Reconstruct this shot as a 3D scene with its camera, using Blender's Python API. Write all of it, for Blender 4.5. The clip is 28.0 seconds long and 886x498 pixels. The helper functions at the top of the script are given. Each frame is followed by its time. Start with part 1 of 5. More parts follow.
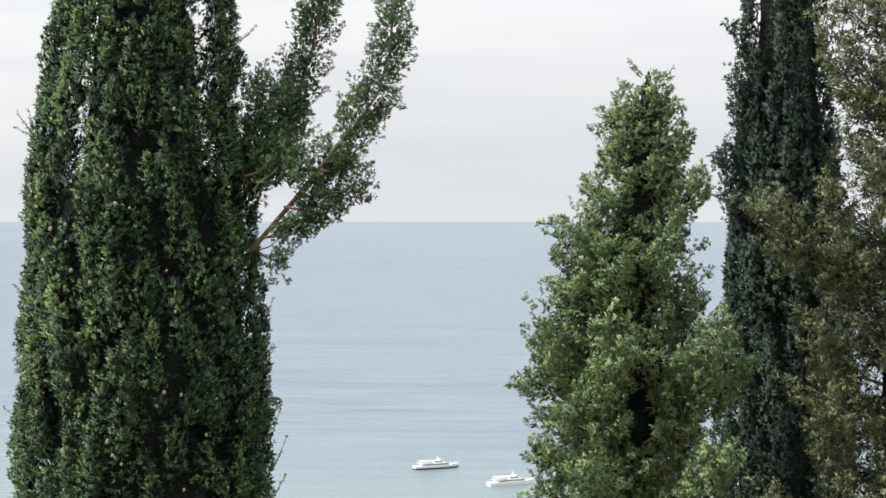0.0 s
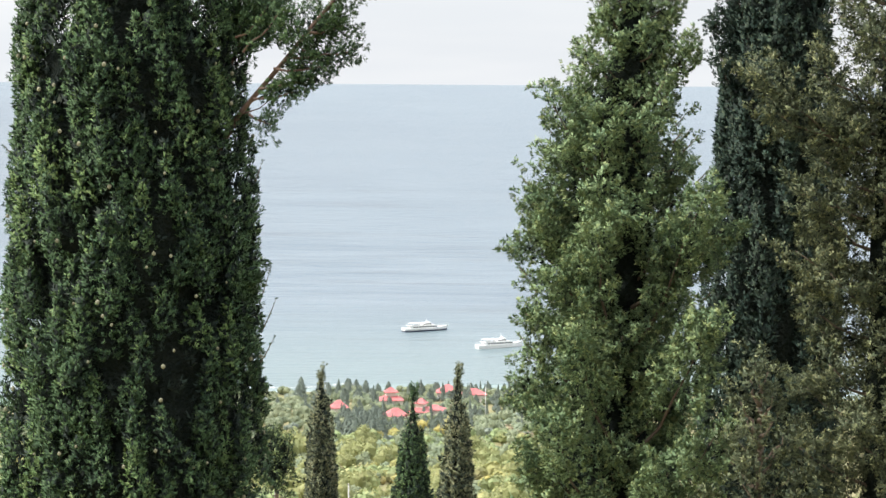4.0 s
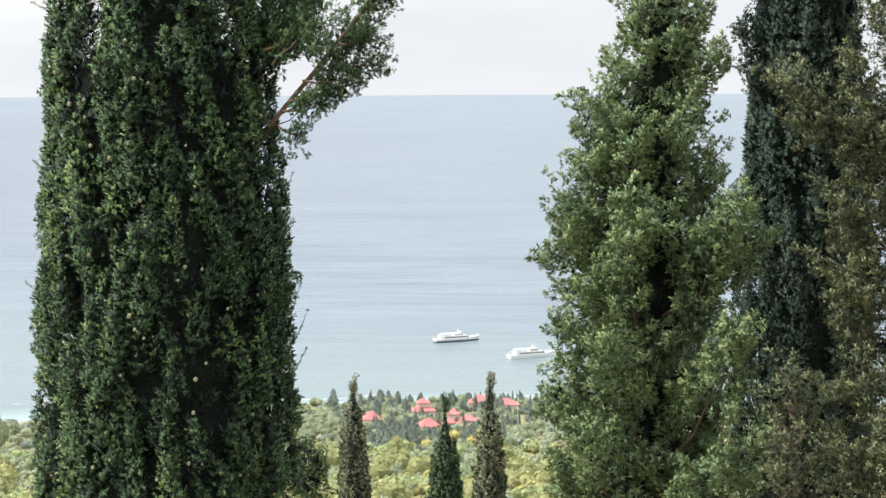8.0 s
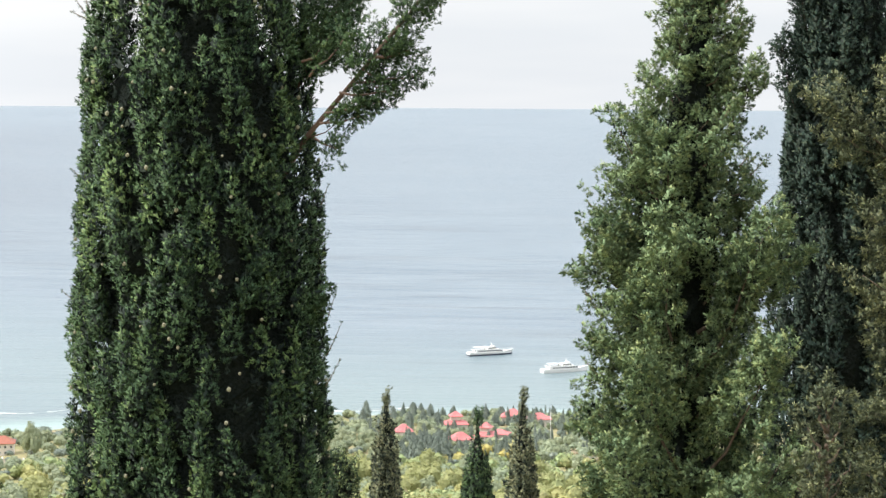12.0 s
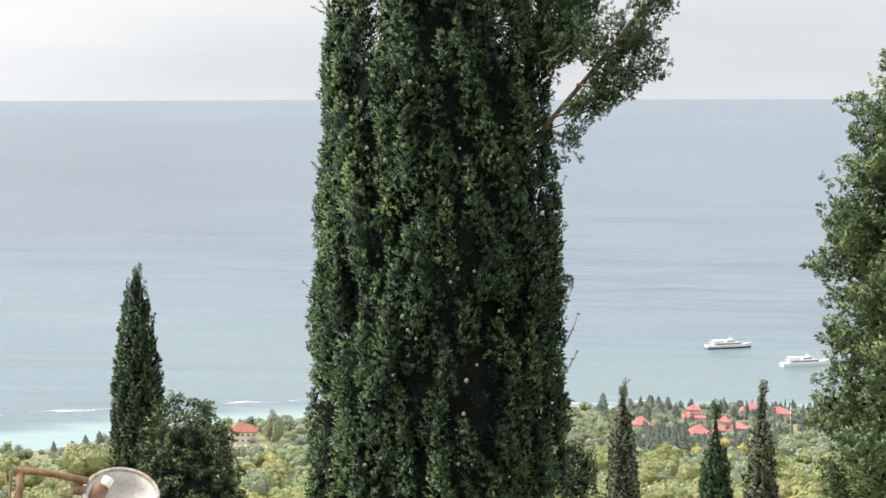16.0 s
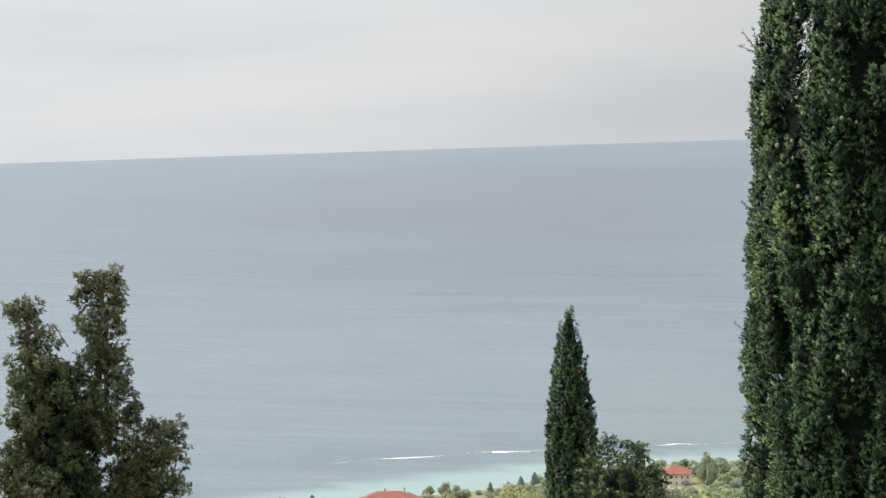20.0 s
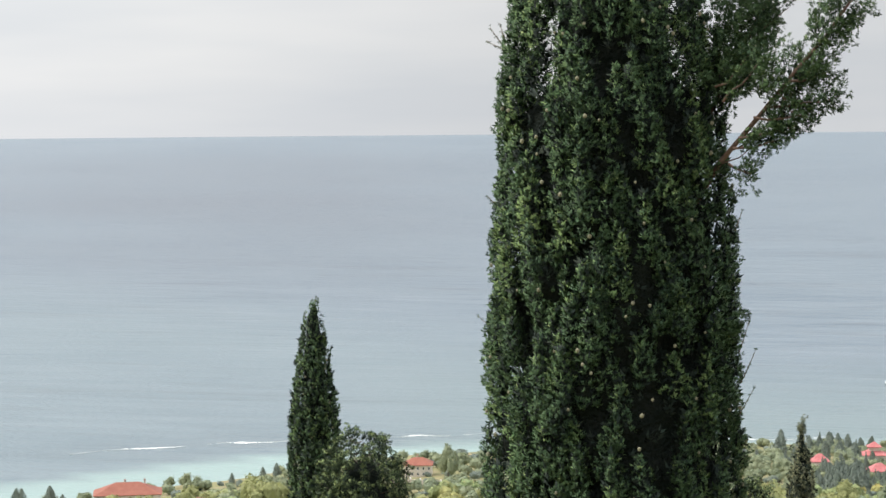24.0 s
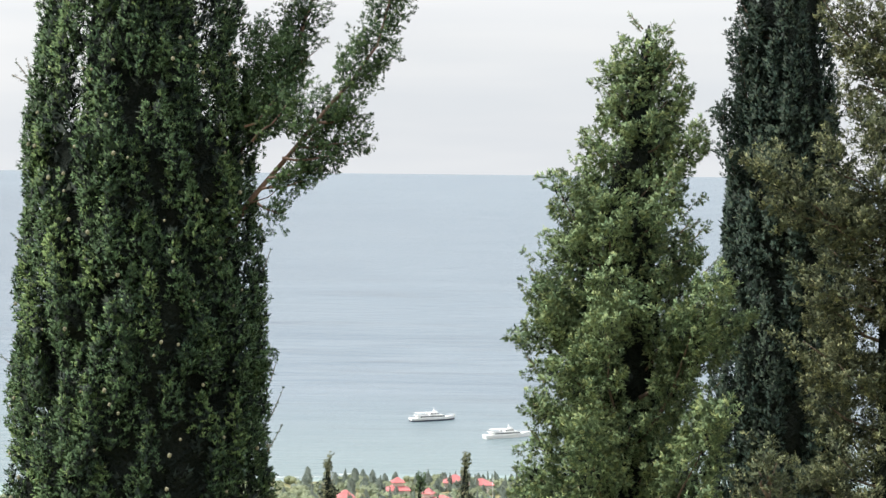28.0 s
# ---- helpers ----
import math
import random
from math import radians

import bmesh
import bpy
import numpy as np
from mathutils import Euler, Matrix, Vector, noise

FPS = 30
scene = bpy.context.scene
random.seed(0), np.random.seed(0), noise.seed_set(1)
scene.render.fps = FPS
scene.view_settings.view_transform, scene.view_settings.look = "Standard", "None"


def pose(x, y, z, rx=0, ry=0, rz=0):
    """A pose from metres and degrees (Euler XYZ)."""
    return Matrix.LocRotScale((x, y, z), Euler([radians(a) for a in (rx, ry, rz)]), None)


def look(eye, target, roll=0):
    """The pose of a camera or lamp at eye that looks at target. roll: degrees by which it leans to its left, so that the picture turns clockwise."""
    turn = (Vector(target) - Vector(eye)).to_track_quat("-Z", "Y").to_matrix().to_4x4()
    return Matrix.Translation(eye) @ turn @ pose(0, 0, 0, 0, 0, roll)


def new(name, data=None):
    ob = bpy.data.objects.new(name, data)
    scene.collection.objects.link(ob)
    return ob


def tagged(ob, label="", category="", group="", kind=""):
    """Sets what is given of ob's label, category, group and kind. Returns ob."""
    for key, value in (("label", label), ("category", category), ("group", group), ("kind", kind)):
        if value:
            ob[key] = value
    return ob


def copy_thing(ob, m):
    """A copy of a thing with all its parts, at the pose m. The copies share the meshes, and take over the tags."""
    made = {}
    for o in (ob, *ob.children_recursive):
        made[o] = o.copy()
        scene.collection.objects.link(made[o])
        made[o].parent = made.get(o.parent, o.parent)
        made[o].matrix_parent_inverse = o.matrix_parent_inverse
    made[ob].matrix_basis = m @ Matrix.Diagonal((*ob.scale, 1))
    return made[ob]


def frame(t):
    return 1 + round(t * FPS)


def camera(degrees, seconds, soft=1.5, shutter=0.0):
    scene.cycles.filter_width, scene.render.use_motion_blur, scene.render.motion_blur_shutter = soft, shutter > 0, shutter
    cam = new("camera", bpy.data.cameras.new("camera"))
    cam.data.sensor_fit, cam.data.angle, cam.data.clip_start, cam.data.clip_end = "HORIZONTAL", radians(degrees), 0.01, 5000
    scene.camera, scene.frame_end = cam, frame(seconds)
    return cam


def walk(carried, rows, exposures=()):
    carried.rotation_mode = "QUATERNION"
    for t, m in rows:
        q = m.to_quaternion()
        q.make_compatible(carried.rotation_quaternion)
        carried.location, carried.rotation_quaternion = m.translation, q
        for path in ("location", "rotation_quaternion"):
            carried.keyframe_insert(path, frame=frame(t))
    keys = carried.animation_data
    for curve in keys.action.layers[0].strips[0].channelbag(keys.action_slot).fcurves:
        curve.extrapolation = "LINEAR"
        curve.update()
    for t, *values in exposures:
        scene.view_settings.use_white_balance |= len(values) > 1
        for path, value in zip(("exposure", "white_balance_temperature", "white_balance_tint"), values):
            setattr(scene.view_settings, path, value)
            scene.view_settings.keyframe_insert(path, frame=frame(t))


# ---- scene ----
EYE = 188.0          # height of the eye above the sea
cam = camera(25.25, 28.0)
# seconds, yaw to the left, pitch, roll
ROWS = [
    (0.0, 0.464, -1.227, 0.044),
    (0.5, 0.242, -1.900, 0.232),
    (1.0, 0.009, -2.624, 0.303),
    (1.5, -0.141, -3.291, 0.360),
    (2.0, -0.169, -3.853, 0.430),
    (2.5, -0.073, -4.222, 0.379),
    (3.0, 0.000, -4.562, 0.407),
    (3.5, 0.048, -4.908, 0.441),
    (5.5, 0.492, -5.540, 0.213),
    (6.0, 0.464, -5.347, 0.263),
    (6.5, 0.391, -5.099, 0.176),
    (7.0, 0.393, -4.927, -0.015),
    (7.5, 0.670, -4.902, -0.122),
    (8.0, 1.036, -4.889, -0.275),
    (8.5, 1.508, -4.907, -0.201),
    (9.0, 1.666, -4.921, -0.206),
    (9.5, 1.692, -4.961, -0.196),
    (10.0, 1.865, -5.022, -0.082),
    (10.5, 2.011, -5.056, 0.027),
    (11.0, 2.138, -4.959, 0.106),
    (11.5, 2.090, -4.754, 0.324),
    (13.5, 2.014, -4.022, 0.415),
    (14.0, 2.827, -4.054, 0.236),
    (14.5, 4.180, -4.189, 0.072),
    (15.0, 5.595, -4.374, -0.015),
    (15.5, 7.190, -4.551, -0.040),
    (16.0, 8.925, -4.753, -0.129),
    (16.5, 10.633, -4.903, -0.259),
    (17.0, 12.311, -4.905, -0.302),
    (17.5, 13.825, -4.702, -0.521),
    (18.0, 15.339, -4.222, -0.717),
    (18.5, 16.748, -3.780, -0.927),
    (19.0, 18.440, -3.445, -1.270),
    (19.5, 19.842, -3.332, -1.636),
    (20.0, 21.360, -3.330, -1.843),
    (20.5, 22.739, -3.333, -2.164),
    (22.5, 22.317, -3.445, -1.388),
    (23.0, 20.203, -3.554, -0.960),
    (23.5, 17.514, -3.653, -0.763),
    (24.0, 13.997, -3.738, -0.475),
    (24.5, 10.896, -3.768, -0.215),
    (25.0, 8.059, -3.674, 0.125),
    (25.5, 5.660, -3.388, 0.411),
    (26.0, 3.976, -3.068, 0.556),
    (26.5, 2.859, -2.764, 0.626),
    (27.0, 1.986, -2.593, 0.680),
    (27.5, 1.095, -2.573, 0.677),
    (28.0, 0.394, -2.600, 0.595),
]

walk(cam, [(t, pose(0, 0, EYE, 90 + pitch, 0, yaw) @ pose(0, 0, 0, 0, 0, roll)) for t, yaw, pitch, roll in ROWS],
     exposures=[(0, 0.1), (3, 0.25), (6, 0.3), (11, 0.3), (14, 0.2), (17, 0.0), (20, -0.33), (23, -0.3), (25, 0.0), (28, 0.15)])

# ---- light ----
SUN_AZ, SUN_EL = 102.0, 48.0      # degrees to the left of ahead, and up
sun = new("sun", bpy.data.lights.new("sun", "SUN"))
sun.data.energy, sun.data.angle, sun.data.color = 4.1, radians(14), (1.0, 0.95, 0.86)
sun_way = Vector((-math.sin(radians(SUN_AZ)) * math.cos(radians(SUN_EL)), math.cos(radians(SUN_AZ)) * math.cos(radians(SUN_EL)), math.sin(radians(SUN_EL))))
sun.matrix_world = look(sun_way * 300 + Vector((0, 0, EYE)), (0, 0, EYE))

world = bpy.data.worlds.new("overcast")
scene.world = world
world.use_nodes = True
wn, wl = world.node_tree.nodes, world.node_tree.links
wn.clear()
w_out, w_bg = wn.new("ShaderNodeOutputWorld"), wn.new("ShaderNodeBackground")
w_sky, w_co, w_map = wn.new("ShaderNodeTexSky"), wn.new("ShaderNodeTexCoord"), wn.new("ShaderNodeMapping")
w_n1, w_ramp, w_mix, w_gain = wn.new("ShaderNodeTexNoise"), wn.new("ShaderNodeValToRGB"), wn.new("ShaderNodeMix"), wn.new("ShaderNodeMix")
w_sky.sky_type, w_sky.sun_disc = "NISHITA", False
w_sky.sun_elevation, w_sky.sun_rotation = radians(SUN_EL), radians(-SUN_AZ)
w_map.inputs["Scale"].default_value = (2.2, 2.2, 17.0)
w_n1.inputs["Scale"].default_value, w_n1.inputs["Detail"].default_value, w_n1.inputs["Roughness"].default_value = 1.0, 4.0, 0.5
w_ramp.color_ramp.elements[0].position, w_ramp.color_ramp.elements[0].color = 0.38, (0.71, 0.74, 0.78, 1)
w_ramp.color_ramp.elements[1].position, w_ramp.color_ramp.elements[1].color = 0.62, (0.845, 0.85, 0.86, 1)
w_gain.data_type, w_gain.blend_type = "RGBA", "MULTIPLY"
w_gain.inputs["Factor"].default_value = 1.0
w_gain.inputs["B"].default_value = (0.1, 0.1, 0.1, 1)
w_mix.data_type = "RGBA"
w_mix.inputs["Factor"].default_value = 0.93
wl.new(w_co.outputs["Generated"], w_map.inputs["Vector"])
wl.new(w_map.outputs["Vector"], w_n1.inputs["Vector"])
wl.new(w_n1.outputs["Fac"], w_ramp.inputs["Fac"])
wl.new(w_sky.outputs["Color"], w_gain.inputs["A"])
wl.new(w_gain.outputs["Result"], w_mix.inputs["A"])
wl.new(w_ramp.outputs["Color"], w_mix.inputs["B"])
wl.new(w_mix.outputs["Result"], w_bg.inputs["Color"])
# an overcast sky is two to three times as bright overhead than at the horizon
w_sep, w_up = wn.new("ShaderNodeSeparateXYZ"), wn.new("ShaderNodeMapRange")
w_up.inputs["From Min"].default_value, w_up.inputs["From Max"].default_value = 0.06, 1.0
w_up.inputs["To Min"].default_value, w_up.inputs["To Max"].default_value = 1.0, 2.6
wl.new(w_co.outputs["Generated"], w_sep.inputs["Vector"])
wl.new(w_sep.outputs["Z"], w_up.inputs["Value"])
# thinner cloud, and so a brighter sky, towards the left
w_dot, w_side, w_mul = wn.new("ShaderNodeVectorMath"), wn.new("ShaderNodeMapRange"), wn.new("ShaderNodeMath")
w_dot.operation, w_mul.operation = "DOT_PRODUCT", "MULTIPLY"
w_dot.inputs[1].default_value = (-math.sin(radians(48)), math.cos(radians(48)), 0.12)
w_side.inputs["From Min"].default_value, w_side.inputs["From Max"].default_value = 0.80, 1.0
w_side.inputs["To Min"].default_value, w_side.inputs["To Max"].default_value = 1.0, 1.28
wl.new(w_co.outputs["Generated"], w_dot.inputs[0])
wl.new(w_dot.outputs["Value"], w_side.inputs["Value"])
wl.new(w_up.outputs["Result"], w_mul.inputs[0])
wl.new(w_side.outputs["Result"], w_mul.inputs[1])
wl.new(w_mul.outputs[0], w_bg.inputs["Strength"])
wl.new(w_bg.outputs["Background"], w_out.inputs["Surface"])


# ---- materials ----
def material(name):
    m = bpy.data.materials.new(name)
    m.use_nodes = True
    n, l = m.node_tree.nodes, m.node_tree.links
    return m, n, l, n["Principled BSDF"]


def mix_rgb(n, l, fac, a, b, blend="MIX"):
    x = n.new("ShaderNodeMix")
    x.data_type, x.blend_type = "RGBA", blend
    for key, v in (("Factor", fac), ("A", a), ("B", b)):
        if isinstance(v, (int, float)):
            x.inputs[key].default_value = v
        elif isinstance(v, tuple):
            x.inputs[key].default_value = (*v, 1) if len(v) == 3 else v
        else:
            l.new(v, x.inputs[key])
    return x.outputs["Result"]


def noise_fac(n, l, scale, detail=3.0, lo=0.35, hi=0.65, stretch=(1, 1, 1), coords="Object"):
    co, mp, t, r = n.new("ShaderNodeTexCoord"), n.new("ShaderNodeMapping"), n.new("ShaderNodeTexNoise"), n.new("ShaderNodeMapRange")
    mp.inputs["Scale"].default_value = stretch
    t.inputs["Scale"].default_value, t.inputs["Detail"].default_value = scale, detail
    r.inputs["From Min"].default_value, r.inputs["From Max"].default_value = lo, hi
    l.new(co.outputs[coords], mp.inputs["Vector"])
    l.new(mp.outputs["Vector"], t.inputs["Vector"])
    l.new(t.outputs["Fac"], r.inputs["Value"])
    return r.outputs["Result"]


def bump(n, l, height, strength, distance, target):
    b = n.new("ShaderNodeBump")
    b.inputs["Strength"].default_value, b.inputs["Distance"].default_value = strength, distance
    l.new(height, b.inputs["Height"])
    l.new(b.outputs["Normal"], target.inputs["Normal"])


def leaf_material(name, deep, main, tip, patch=1.2, see=0.08, tips=0.25, vary=0.25, stands=()):
    """Foliage: two greens in patches, stands of another tone, single leaves that differ, and light through thin leaves."""
    m, n, l, p = material(name)
    col = mix_rgb(n, l, noise_fac(n, l, patch, 2.0), deep, main)
    for tone, scale, lo, hi in stands:                      # whole stands of another kind
        col = mix_rgb(n, l, noise_fac(n, l, scale, 2.0, lo, hi, coords="Object"), col, tone)
    geo = n.new("ShaderNodeNewGeometry")
    rng = n.new("ShaderNodeMapRange")
    rng.inputs["From Min"].default_value, rng.inputs["From Max"].default_value = 1.0 - tips, 1.0
    l.new(geo.outputs["Random Per Island"], rng.inputs["Value"])
    col = mix_rgb(n, l, rng.outputs["Result"], col, tip)
    hsv, val = n.new("ShaderNodeHueSaturation"), n.new("ShaderNodeMapRange")
    val.inputs["To Min"].default_value, val.inputs["To Max"].default_value = 1.0 - vary, 1.0 + vary
    wob = n.new("ShaderNodeMath")
    wob.operation = "FRACT"
    mul = n.new("ShaderNodeMath")
    mul.operation, mul.inputs[1].default_value = "MULTIPLY", 37.7
    l.new(geo.outputs["Random Per Island"], mul.inputs[0])
    l.new(mul.outputs[0], wob.inputs[0])
    l.new(wob.outputs[0], val.inputs["Value"])
    l.new(val.outputs["Result"], hsv.inputs["Value"])
    l.new(col, hsv.inputs["Color"])
    l.new(hsv.outputs["Color"], p.inputs["Base Color"])
    p.inputs["Roughness"].default_value = 0.6
    p.inputs["Specular IOR Level"].default_value = 0.2
    tr, mx = n.new("ShaderNodeBsdfTranslucent"), n.new("ShaderNodeMixShader")
    l.new(hsv.outputs["Color"], tr.inputs["Color"])
    mx.inputs["Fac"].default_value = see
    l.new(p.outputs["BSDF"], mx.inputs[1])
    l.new(tr.outputs["BSDF"], mx.inputs[2])
    l.new(mx.outputs["Shader"], n["Material Output"].inputs["Surface"])
    return m


def plain_material(name, a, b, rough=0.6, metal=0.0, scale=3.0, grain=40.0, relief=0.2, depth=0.01, stretch=(1, 1, 1), pieces=False):
    """A surface of two near colours with stains, fine grain and relief."""
    m, n, l, p = material(name)
    col = mix_rgb(n, l, noise_fac(n, l, scale, 4.0, stretch=stretch), a, b)
    fine = noise_fac(n, l, grain, 3.0, 0.3, 0.7, stretch=stretch)
    col = mix_rgb(n, l, 0.35, col, mix_rgb(n, l, fine, tuple(0.7 * v for v in a), b))
    if pieces:
        info, hsv, val = n.new("ShaderNodeObjectInfo"), n.new("ShaderNodeHueSaturation"), n.new("ShaderNodeMapRange")
        val.inputs["To Min"].default_value, val.inputs["To Max"].default_value = 0.8, 1.2
        l.new(info.outputs["Random"], val.inputs["Value"])
        l.new(val.outputs["Result"], hsv.inputs["Value"])
        l.new(col, hsv.inputs["Color"])
        col = hsv.outputs["Color"]
    l.new(col, p.inputs["Base Color"])
    p.inputs["Roughness"].default_value, p.inputs["Metallic"].default_value = rough, metal
    bump(n, l, fine, relief, depth, p)
    return m


LEAF_CYPRESS = leaf_material("leaf_cypress", (0.044, 0.086, 0.046), (0.080, 0.142, 0.062), (0.150, 0.225, 0.095), patch=2.6, vary=0.4)
TIP_CYPRESS = leaf_material("young_cypress", (0.095, 0.165, 0.066), (0.165, 0.250, 0.090), (0.25, 0.31, 0.13))
LEAF_DARK = leaf_material("leaf_dark_cypress", (0.027, 0.052, 0.041), (0.039, 0.068, 0.050), (0.09, 0.118, 0.072))
TIP_DARK = leaf_material("young_dark_cypress", (0.048, 0.078, 0.058), (0.068, 0.100, 0.066), (0.115, 0.14, 0.088))
# darkened leaf green: shade behind the outer tufts put into the colour
INNER = leaf_material("inner_leaf_painted_shade", (0.015, 0.026, 0.022), (0.022, 0.036, 0.028), (0.036, 0.05, 0.034))
LEAF_LIME = leaf_material("leaf_light_conifer", (0.130, 0.205, 0.112), (0.205, 0.288, 0.148), (0.29, 0.37, 0.195), patch=2.6, vary=0.4)
TIP_LIME = leaf_material("young_light_conifer", (0.20, 0.26, 0.115), (0.33, 0.40, 0.18), (0.42, 0.46, 0.23))
LEAF_BROWN = leaf_material("leaf_brownish_conifer", (0.078, 0.100, 0.060), (0.115, 0.136, 0.078), (0.21, 0.215, 0.125), tips=0.2, vary=0.4)
TIP_BROWN = leaf_material("young_brownish_conifer", (0.20, 0.235, 0.12), (0.28, 0.30, 0.155), (0.40, 0.39, 0.23))
LEAF_TWIN = leaf_material("leaf_drooping_conifer", (0.115, 0.175, 0.095), (0.180, 0.195, 0.115), (0.25, 0.225, 0.15), patch=1.3)
TIP_TWIN = leaf_material("brown_tips_conifer", (0.20, 0.26, 0.13), (0.29, 0.26, 0.165), (0.37, 0.32, 0.21), patch=2.0)
LEAF_PINE = leaf_material("leaf_pine", (0.046, 0.074, 0.044), (0.066, 0.100, 0.054), (0.12, 0.16, 0.075))
TIP_PINE = leaf_material("young_pine", (0.24, 0.32, 0.14), (0.30, 0.38, 0.17), (0.40, 0.46, 0.22))
# far foliage: distance haze is put into these lighter, greyer base colours
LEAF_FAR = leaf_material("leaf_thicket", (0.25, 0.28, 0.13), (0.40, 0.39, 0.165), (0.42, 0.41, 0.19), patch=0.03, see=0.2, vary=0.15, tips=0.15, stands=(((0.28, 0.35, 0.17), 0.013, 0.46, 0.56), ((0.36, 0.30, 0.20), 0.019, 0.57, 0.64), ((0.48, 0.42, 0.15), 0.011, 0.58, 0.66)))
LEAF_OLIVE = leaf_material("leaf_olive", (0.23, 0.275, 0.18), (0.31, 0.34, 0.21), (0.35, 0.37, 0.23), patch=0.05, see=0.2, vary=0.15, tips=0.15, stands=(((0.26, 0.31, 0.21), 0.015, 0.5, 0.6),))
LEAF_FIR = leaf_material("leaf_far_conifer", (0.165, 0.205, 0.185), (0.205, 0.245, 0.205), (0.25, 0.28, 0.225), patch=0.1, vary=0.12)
LEAF_SLIM = leaf_material("leaf_slim_cypress", (0.13, 0.155, 0.098), (0.18, 0.205, 0.12), (0.30, 0.30, 0.19), patch=1.5)
TIP_SLIM = leaf_material("young_slim_cypress", (0.22, 0.24, 0.14), (0.29, 0.30, 0.17), (0.38, 0.36, 0.22))
BARK = plain_material("bark", (0.09, 0.065, 0.05), (0.16, 0.12, 0.09), 0.9, scale=4, grain=30, relief=0.8, depth=0.02, stretch=(1, 1, 0.25))
RED_BARK = plain_material("red_bark", (0.13, 0.078, 0.062), (0.21, 0.14, 0.115), 0.85, scale=6, grain=40, relief=0.8, depth=0.01, stretch=(1, 1, 0.3))
CONE = plain_material("cone", (0.18, 0.18, 0.115), (0.28, 0.27, 0.19), 0.7, scale=30, grain=90)
TWIG = plain_material("dry_twig", (0.20, 0.15, 0.11), (0.30, 0.24, 0.18), 0.9, scale=8, grain=50)
# coral paled towards pink, the haze over the resort put into the colour
ROOF = plain_material("roof_coral", (0.46, 0.125, 0.13), (0.56, 0.20, 0.195), 0.6, scale=0.5, grain=4, relief=0.5, depth=0.1)
ROOF_TILE = plain_material("roof_tile", (0.27, 0.090, 0.062), (0.35, 0.130, 0.088), 0.75, scale=0.4, grain=3, relief=0.5, depth=0.1)
PLASTER = plain_material("plaster", (0.68, 0.62, 0.56), (0.78, 0.73, 0.68), 0.8, scale=0.4, grain=3)
STONE = plain_material("stone", (0.45, 0.40, 0.34), (0.58, 0.53, 0.47), 0.85, scale=0.5, grain=4)
DARK_PANE = plain_material("window_glass", (0.04, 0.05, 0.06), (0.07, 0.08, 0.09), 0.1, scale=0.5, grain=3, relief=0.02)
WHITE = plain_material("white_paint", (0.78, 0.78, 0.78), (0.84, 0.84, 0.83), 0.35, scale=0.3, grain=2, relief=0.05)
NAVY = plain_material("navy_paint", (0.05, 0.06, 0.09), (0.07, 0.08, 0.11), 0.4, scale=0.3, grain=2, relief=0.05)
RUST = plain_material("rusty_steel", (0.16, 0.08, 0.05), (0.34, 0.22, 0.15), 0.8, 0.2, scale=9, grain=60, relief=0.5, depth=0.004)
ENAMEL = plain_material("white_enamel", (0.40, 0.37, 0.34), (0.60, 0.58, 0.55), 0.5, scale=8, grain=50, relief=0.1, depth=0.002)
WORN_RIM = plain_material("worn_rim", (0.22, 0.16, 0.125), (0.46, 0.42, 0.38), 0.7, scale=14, grain=60, relief=0.3, depth=0.003)
PINK_WALL = plain_material("pink_render", (0.50, 0.20, 0.18), (0.56, 0.26, 0.23), 0.8, scale=0.5, grain=4)
FOAM = plain_material("foam", (0.75, 0.78, 0.78), (0.85, 0.87, 0.86), 0.8, scale=0.3, grain=2)
CONCRETE = plain_material("concrete", (0.42, 0.41, 0.39), (0.55, 0.54, 0.52), 0.85, scale=0.6, grain=5)


def ground_material():
    m, n, l, p = material("slope_ground")
    col = mix_rgb(n, l, noise_fac(n, l, 0.02, 4.0), (0.20, 0.21, 0.08), (0.30, 0.27, 0.12))
    col = mix_rgb(n, l, noise_fac(n, l, 0.15, 4.0, 0.45, 0.7), col, (0.34, 0.27, 0.17))
    fine = noise_fac(n, l, 3.0, 4.0)
    col = mix_rgb(n, l, 0.3, col, mix_rgb(n, l, fine, (0.08, 0.10, 0.04), (0.3, 0.26, 0.16)))
    l.new(col, p.inputs["Base Color"])
    p.inputs["Roughness"].default_value = 0.95
    bump(n, l, fine, 0.6, 0.1, p)
    return m


